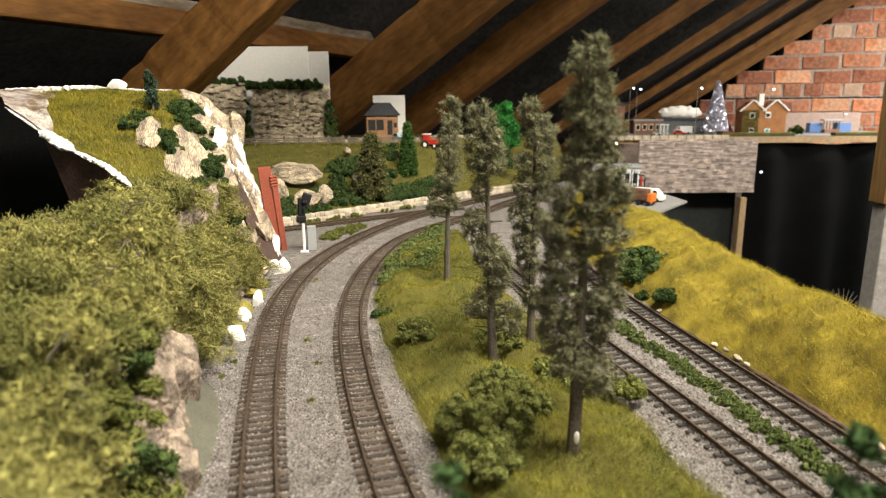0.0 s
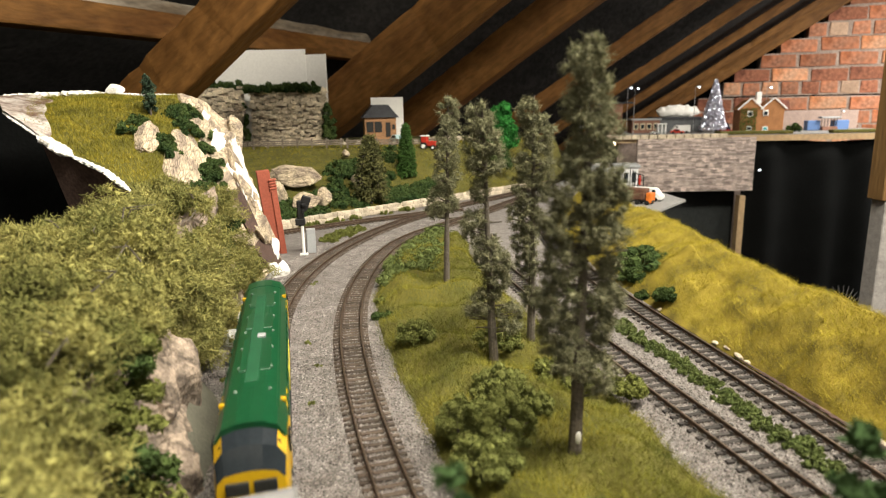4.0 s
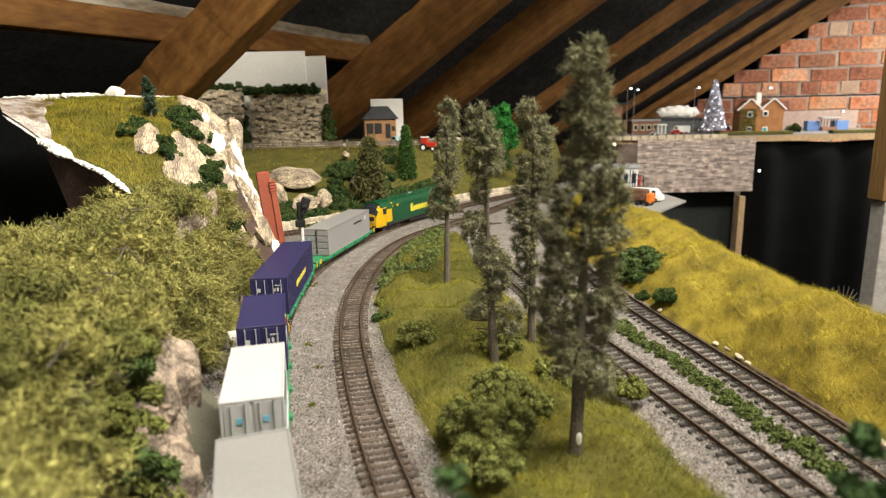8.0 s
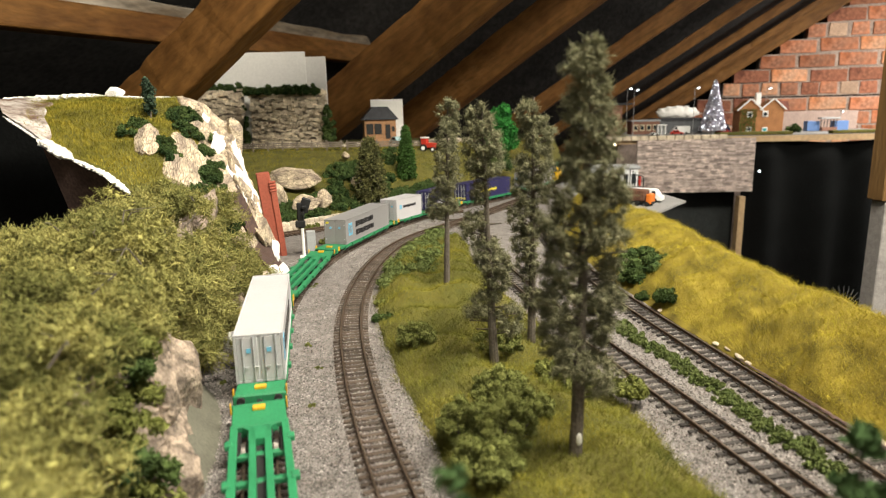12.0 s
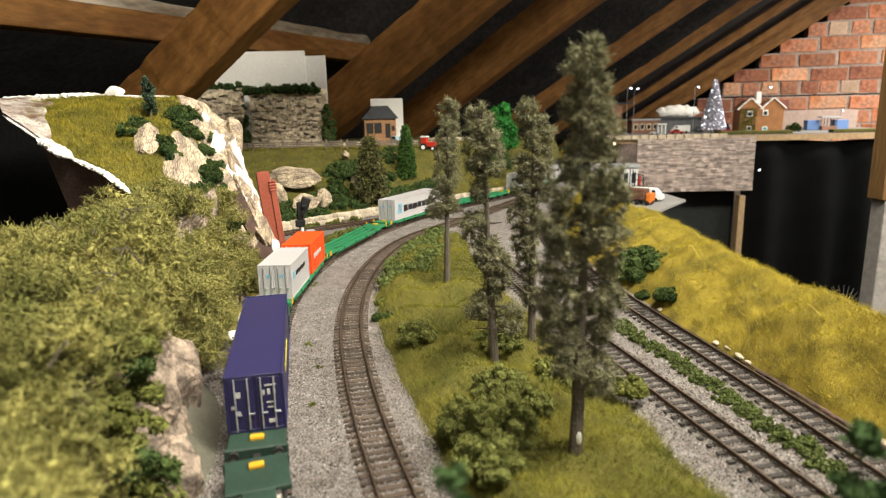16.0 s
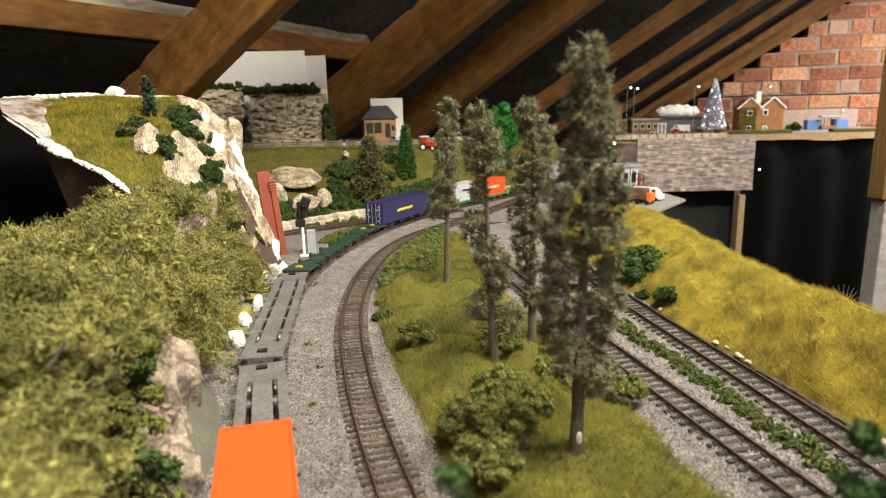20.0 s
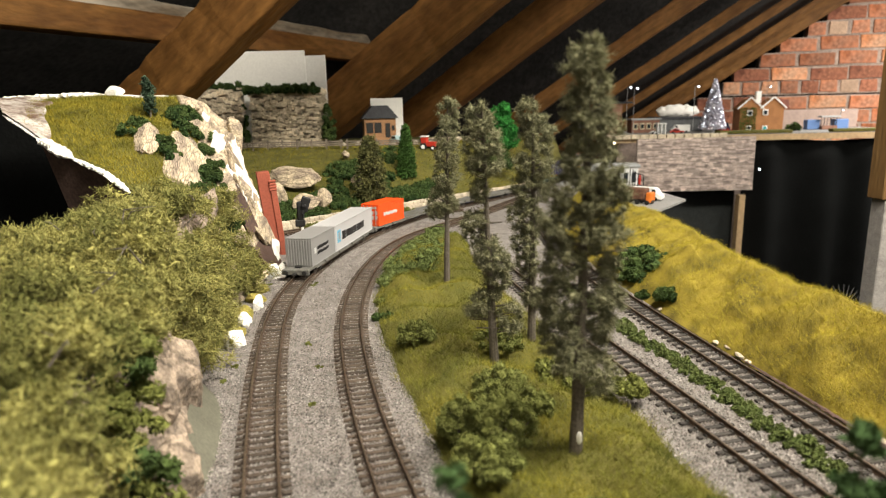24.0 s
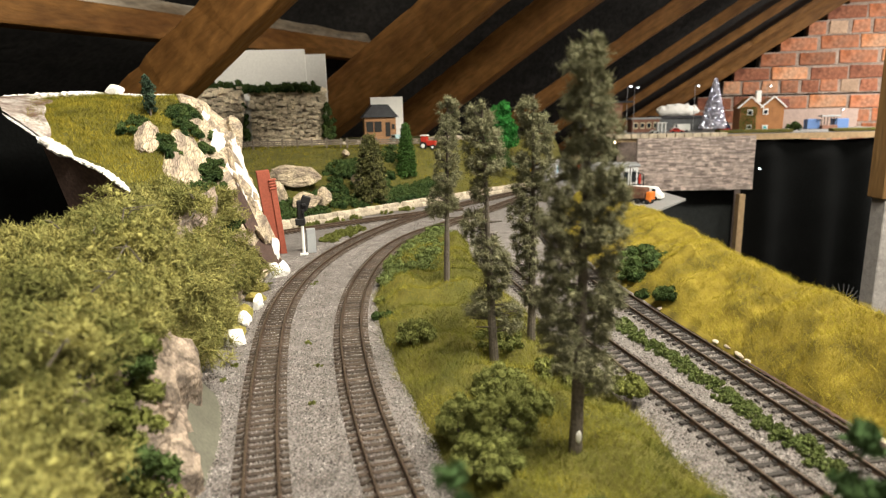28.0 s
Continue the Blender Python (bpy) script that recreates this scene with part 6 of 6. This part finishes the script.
FT40, FT20 = 0.160, 0.0795
STARS = [(-0.0065, 0.021, 0.003, 0.003, INKC), (0.0065, 0.021, 0.003, 0.003, INKC)]
NUMS = [(0.0085, 0.0265, 0.006, 0.0009, INKW), (0.0075, 0.0215, 0.0016, 0.0032, INKW), (0.0048, 0.0215, 0.0014, 0.0026, INKW), (0.0105, 0.0215, 0.0014, 0.0032, INKW), (0.0085, 0.0165, 0.005, 0.0008, INKW), (0.0085, 0.0135, 0.004, 0.0007, INKW), (-0.009, 0.021, 0.003, 0.0032, INKW), (-0.0095, 0.012, 0.003, 0.0008, INKW), (-0.012, 0.0145, 0.0018, 0.002, INKW), (0.0085, 0.0045, 0.004, 0.0022, INKW)]


TRAIN = []  # (thing, front offset, length)
LOADS = []  # (container, wagon index, offset of its middle from the wagon's middle)


def add_wagon(o0, o1, paintwork, style, label):
    TRAIN.append((wagon(o1 - o0 - 0.002, paintwork, style, label), o0 + 0.001, o1 - o0 - 0.002))


def add_load(c, o_mid):
    w, o0, L = TRAIN[-1]
    LOADS.append((c, len(TRAIN) - 1, o0 + L / 2 - o_mid))


def locomotive():
    L = 0.286
    t = thing("diesel_locomotive", pose(0, 0, 0), "green and yellow model diesel freight locomotive", "locomotive")
    prof = [(-0.0165, 0.0125), (0.0165, 0.0125), (0.0170, 0.030), (0.0163, 0.042), (0.0125, 0.0482), (0.006, 0.0505), (0, 0.051), (-0.006, 0.0505), (-0.0125, 0.0482), (-0.0163, 0.042), (-0.0170, 0.030)]
    bm = prism(prof, L - 0.062)
    bmesh.ops.bevel(bm, geom=[e for e in bm.edges if e.calc_length() > 0.1], offset=0.0008, segments=2, affect="EDGES")
    part("body", bm, LOCOG, t)
    for e in (-1, 1):
        bm = bmesh.new()
        rings = []
        for y, s, zt in ((0.112, 1.0, 0.0508), (0.125, 0.99, 0.0495), (0.1335, 0.95, 0.044), (0.1385, 0.9, 0.034), (0.1395, 0.88, 0.0125)):
            k = (zt - 0.0125) / 0.0385
            rings.append([bm.verts.new((x * s, e * y, 0.0125 + (z - 0.0125) * max(k, 0.02))) for x, z in prof])
        for a, b in zip(rings, rings[1:]):
            for i in range(len(a)):
                j = (i + 1) % len(a)
                bm.faces.new((a[i], a[j], b[j], b[i]))
        bm.faces.new(rings[-1])
        bmesh.ops.recalc_face_normals(bm, faces=bm.faces)
        cabin = part("cab", bm, LOCOY, t, "yellow cab end under a green roof")
        cabin.data.materials.append(LOCOG)
        cabin.data.materials.append(GLASS)
        for f in cabin.data.polygons:
            side = abs(f.normal.x) > 0.6 and f.center.z < 0.043
            if abs(f.normal.y) > 0.35 and f.center.z > 0.03 and abs(f.center.y) > 0.128:
                f.material_index = 2
            elif not side and f.center.z > 0.026:
                f.material_index = 1
        part("cab_roof", prism([(x * 0.99, z + 0.0004) for x, z in prof[3:10]], 0.018, m=Matrix.Translation((0, e * 0.1175, 0))), LOCOG, cabin)
        for s in (-1, 1):
            part("windscreen", box(0.0125, 0.0022, 0.0125, 0, 0, 0, 0.0006, m=Matrix.Translation((s * 0.0072, e * 0.1345, 0.0315)) @ pose(0, 0, 0, e * 24, 0, 0)), GLASS, cabin)
            part("grille", box(0.010, 0.0015, 0.006, s * 0.006, e * 0.1393, 0.0235, 0.0003), FRAME, cabin)
            part("cab_window", box(0.0012, 0.009, 0.009, s * 0.0170, e * 0.117, 0.031, 0.0004), GLASS, cabin)
            part("headlight", rod(0.0014, 0.0014, (s * 0.009, e * 0.1385, 0.021), (s * 0.009, e * 0.1405, 0.021), 10), INKW, cabin)
            part("buffer", rod(0.003, 0.003, (s * 0.0115, e * 0.1385, 0.0135), (s * 0.0115, e * 0.143, 0.0135), 12), FRAME, t)
            part("cab_sweep", box(0.0005, 0.016, 0.020, s * 0.0170, e * 0.104, 0.017, m=None), LOCOY, t, "yellow swoosh")
            part("roof_corner", box(0.0042, 0.0026, 0.0026, s * 0.0142, e * 0.094, 0.0440, 0.0005), LOCOY, t, "yellow roof corner")
            part("cantrail_band", box(0.0008, 0.026, 0.0032, s * 0.0162, e * 0.081, 0.0385, 0.0003), LOCOY, t, "yellow band under the roof edge")
    for s in (-1, 1):
        for k in range(8):
            part("side_mark", box(0.0005, 0.0062, 0.0085 if k else 0.013, s * 0.0171, s * (-0.032 + 0.0085 * k), 0.0235), INKY, t, "yellow lettering block")
        for k in range(12):
            part("side_grille", box(0.0009, 0.010, 0.009, s * 0.0166, -0.085 + 0.0155 * k, 0.033, 0.0003), LOCOG, t)
        part("sill", box(0.0012, 0.22, 0.0022, s * 0.0166, 0, 0.0118, 0.0003), FRAME, t)
    part("roof_walk", box(0.007, 0.16, 0.0008, -0.001, 0.0, 0.0506, 0.0002), mat("green_roof_walk", (0.012, 0.085, 0.035), 0.6), t)
    for k in range(7):
        for s in (-1, 1):
            part("lifting_eye", ball(0.0011, s * 0.0085, -0.09 + 0.03 * k, 0.0502, sub=1), mat("green_grey_metal", (0.16, 0.22, 0.17), 0.6, vary=0.1), t)
    for y, l in ((0.07, 0.034), (0.02, 0.03), (-0.04, 0.05)):
        part("roof_hatch", box(0.017, l, 0.0012, 0, y, 0.0498, 0.0004), LOCOG, t)
    part("exhaust", box(0.005, 0.006, 0.0016, 0.002, -0.012, 0.0508, 0.0004), GREYP, t)
    part("fuel_tank", box(0.028, 0.07, 0.008, 0, 0, 0.0048, 0.0015), FRAME, t)
    part("underframe", box(0.031, 0.262, 0.003, 0, 0, 0.0098, 0.0005), FRAME, t)
    for k in (-1, 1):
        bogie(t, k * 0.088, 3, 0.05)
    return t


TRAIN.append((locomotive(), 0.0, 0.286))
add_wagon(0.297, 0.52, GREEN, "skeletal", "bright green container wagon")
add_load(boxy(FT40, CG, "grey long shipping container with panelled doors", "panels", [(0.06, 0.022, 0.005, 0.006, INKW)] + lettering(0.02, 0.022, 3, 0.008, 0.003, INKB)), 0.322 + FT40 / 2)
end_marks(LOADS[-1][0], FT40, [(-0.0095, 0.019, 0.003, 0.003, INKC)])
add_wagon(0.522, 0.745, GREEN, "skeletal", "bright green container wagon")
add_load(boxy(FT40, CB, "navy blue long container with yellow lettering blocks", "bars", lettering(-0.03, 0.012, 8, 0.005, 0.006, INKY, 0.5), ribs=True), 0.558 + FT40 / 2)
end_marks(LOADS[-1][0], FT40, NUMS + [(k * 0.003 - 0.009, 0.003, 0.002, 0.004, INKY) for k in range(8)])
add_wagon(0.747, 0.97, GREEN, "skeletal", "bright green container wagon with two short containers")
add_load(boxy(FT20, CB, "navy blue short container with white and red marks", "bars", lettering(-0.013, 0.009, 3, 0.006, 0.011, INKW, 0.2) + [(0.0, 0.022, 0.007, 0.005, INKR), (0.0, 0.0245, 0.005, 0.003, INKY)], ribs=True), 0.769 + FT20 / 2)
end_marks(LOADS[-1][0], FT20, NUMS)
add_load(boxy(FT20, CW, "white short container with black lettering blocks", "bars", [(-0.027, 0.017, 0.006, 0.007, INKC)] + lettering(-0.016, 0.018, 6, 0.005, 0.005, INKB)), 0.884 + FT20 / 2)
end_marks(LOADS[-1][0], FT20, STARS)
add_wagon(0.972, 1.194, GREEN, "skeletal", "bright green container wagon")
add_load(boxy(FT40, CG, "grey long container with dark lettering blocks", "plain", [(-0.064, 0.01, 0.012, 0.017, INKC), (-0.064, 0.013, 0.008, 0.011, INKW)] + lettering(-0.042, 0.0185, 6, 0.0085, 0.009, INKB, 0.25) + lettering(-0.042, 0.007, 7, 0.0075, 0.0085, INKB, 0.25)), 1.0 + FT40 / 2)
end_marks(LOADS[-1][0], FT40, STARS + [(-0.011, 0.028, 0.004, 0.0025, INKY)])
add_wagon(1.196, 1.419, GREEN, "skeletal", "empty bright green container wagon")
add_wagon(1.421, 1.635, GREEN, "skeletal", "bright green container wagon")
add_load(boxy(FT40, CW, "white long container with black lettering blocks", "bars", [(-0.064, 0.010, 0.012, 0.016, INKC), (-0.064, 0.013, 0.007, 0.010, INKW)] + lettering(-0.045, 0.011, 6, 0.012, 0.012, INKB, 0.3)), 1.452 + FT40 / 2)
end_marks(LOADS[-1][0], FT40, STARS)
add_wagon(1.638, 1.864, GREEN, "skeletal", "empty bright green container wagon")
add_wagon(1.866, 2.072, GREEN, "skeletal", "bright green container wagon with two short containers")
add_load(boxy(FT20, CO, "bright orange short container with white lettering blocks", "bars", lettering(-0.022, 0.014, 7, 0.0045, 0.006, INKW), ribs=True), 1.885 + FT20 / 2)
end_marks(LOADS[-1][0], FT20, [(k * 0.003 - 0.0105, 0.028, 0.002, 0.0028, INKW) for k in range(8)])
add_load(boxy(FT20, CW, "white short container with black lettering blocks", "bars", [(-0.027, 0.017, 0.006, 0.007, INKC)] + lettering(-0.016, 0.018, 6, 0.005, 0.005, INKB)), 1.978 + FT20 / 2)
end_marks(LOADS[-1][0], FT20, STARS)
add_wagon(2.076, 2.342, DKGREEN, "spine", "dark green spine wagon")
add_load(boxy(FT40, CB, "navy blue long container with pale lettering blocks", "bars", lettering(-0.03, 0.014, 6, 0.007, 0.005, INKY, 0.2)), 2.16 + FT40 / 2)
end_marks(LOADS[-1][0], FT40, NUMS)
add_wagon(2.344, 2.612, DKGREEN, "spine", "empty dark green spine wagon")
add_wagon(2.616, 2.875, GREYWAG, "grey", "empty weathered grey container flat")
add_wagon(2.88, 3.138, GREYWAG, "grey", "weathered grey container flat with one orange container")
add_load(boxy(FT20, CO, "bright orange short container with white panels on its doors", "bars", lettering(-0.022, 0.014, 7, 0.0045, 0.006, INKW), ribs=True), 3.044 + FT20 / 2)
end_marks(LOADS[-1][0], FT20, [(0.006, 0.027, 0.012, 0.0022, INKW), (0.004, 0.018, 0.005, 0.005, INKW), (0.011, 0.018, 0.004, 0.005, INKW), (0.004, 0.010, 0.005, 0.006, INKW), (0.011, 0.010, 0.004, 0.006, INKW), (-0.0085, 0.024, 0.004, 0.004, INKW)])
add_wagon(3.14, 3.405, GREYWAG, "grey", "weathered grey container flat at the tail")
add_load(boxy(FT40, CW, "white long container with black lettering blocks", "bars", [(-0.064, 0.010, 0.012, 0.016, INKC), (-0.064, 0.013, 0.007, 0.010, INKW)] + lettering(-0.045, 0.011, 6, 0.012, 0.012, INKB, 0.3)), 3.15 + FT40 / 2)
add_load(boxy(FT20, CG, "grey short container with a ribbed end", "ribs", [(-0.028, 0.014, 0.006, 0.006, INKW)] + lettering(-0.018, 0.017, 6, 0.005, 0.004, INKB, 0.2) + lettering(-0.018, 0.011, 6, 0.005, 0.004, INKB, 0.2)), 3.308 + FT20 / 2)

SPEED = [(0, 0.212), (3.0, 0.208), (3.5, 0.2), (4.5, 0.182), (6, 0.18), (9, 0.185), (11, 0.1925), (12.5, 0.178), (14.5, 0.148), (16.5, 0.148), (18.5, 0.183), (20, 0.165), (21.5, 0.19), (23, 0.215), (24.5, 0.23), (28, 0.235)]


def travelled(t):
    d = 0.0
    for (a, va), (b, vb) in zip(SPEED, SPEED[1:]):
        if t > a:
            e = min(t, b)
            d += (va + va + (vb - va) * (e - a) / (b - a)) / 2 * (e - a)
    return d


def front(t):
    """How far the locomotive's nose is along the main line."""
    return 0.320 + travelled(t) - travelled(3.5)


def stand(t, offset, length, pivot):
    """The pose of a vehicle at t, carried by its two bogies, and the turn of each bogie on it."""
    mid = front(t) - offset - length / 2
    a, b = along(mid + length * pivot), along(mid - length * pivot)
    h = math.degrees(math.atan2(a[0] - b[0], a[1] - b[1]))
    turns = [((h - q[2] + 180) % 360) - 180 for q in (b, a)]
    return pose((a[0] + b[0]) / 2, (a[1] + b[1]) / 2, ZR, 0, 0, -h), turns


# ---- bricks of the gable ----
for c, (z, u) in enumerate(COURSES[24:] + [(0.155 - 0.066 * k, -0.38 - 0.05 * k) for k in range(1, 4)]):
    header = c % 4 == 3
    pitch, w = (0.0855, 0.073) if header else (0.1665, 0.154)
    x = u + w / 2
    while x < 0.95:
        pick = rng.uniform()
        tone = PALEBRICK if pick < 0.07 else DARKBRICK if pick < 0.32 else ORANGEBRICK if pick < 0.55 else BRICK
        ob = new("brick", BRICKS[(w, int(rng.integers(4)), tone.name)])
        ob.parent = gable
        ob.matrix_basis = pose(x + rng.normal() * 0.002, 0.0292 - 0.004 * rng.uniform(), z + 0.0305 + rng.normal() * 0.0015, rng.normal() * 0.9, rng.normal() * 0.8, rng.normal() * 0.9)
        x += pitch + rng.normal() * 0.003


def motions():
    times = [k * 0.25 for k in range(113)]
    for t, offset, length in TRAIN:
        pivot = 0.308 if length > 0.28 else 0.32
        poses = [(s, *stand(s, offset, length, pivot)) for s in times]
        walk(t, [(s, m) for s, m, _ in poses])
        carried = [c for c in t.children if c.name.startswith("bogie")]
        for k, c in enumerate(carried):
            y = c.location.y
            walk(c, [(s, pose(0, y, 0, 0, 0, turns[k])) for s, _, turns in poses])
    for c, i, dy in LOADS:
        t, offset, length = TRAIN[i]
        walk(c, [(s, stand(s, offset, length, 0.32)[0] @ pose(0, dy, 0.0139)) for s in times])


motions()
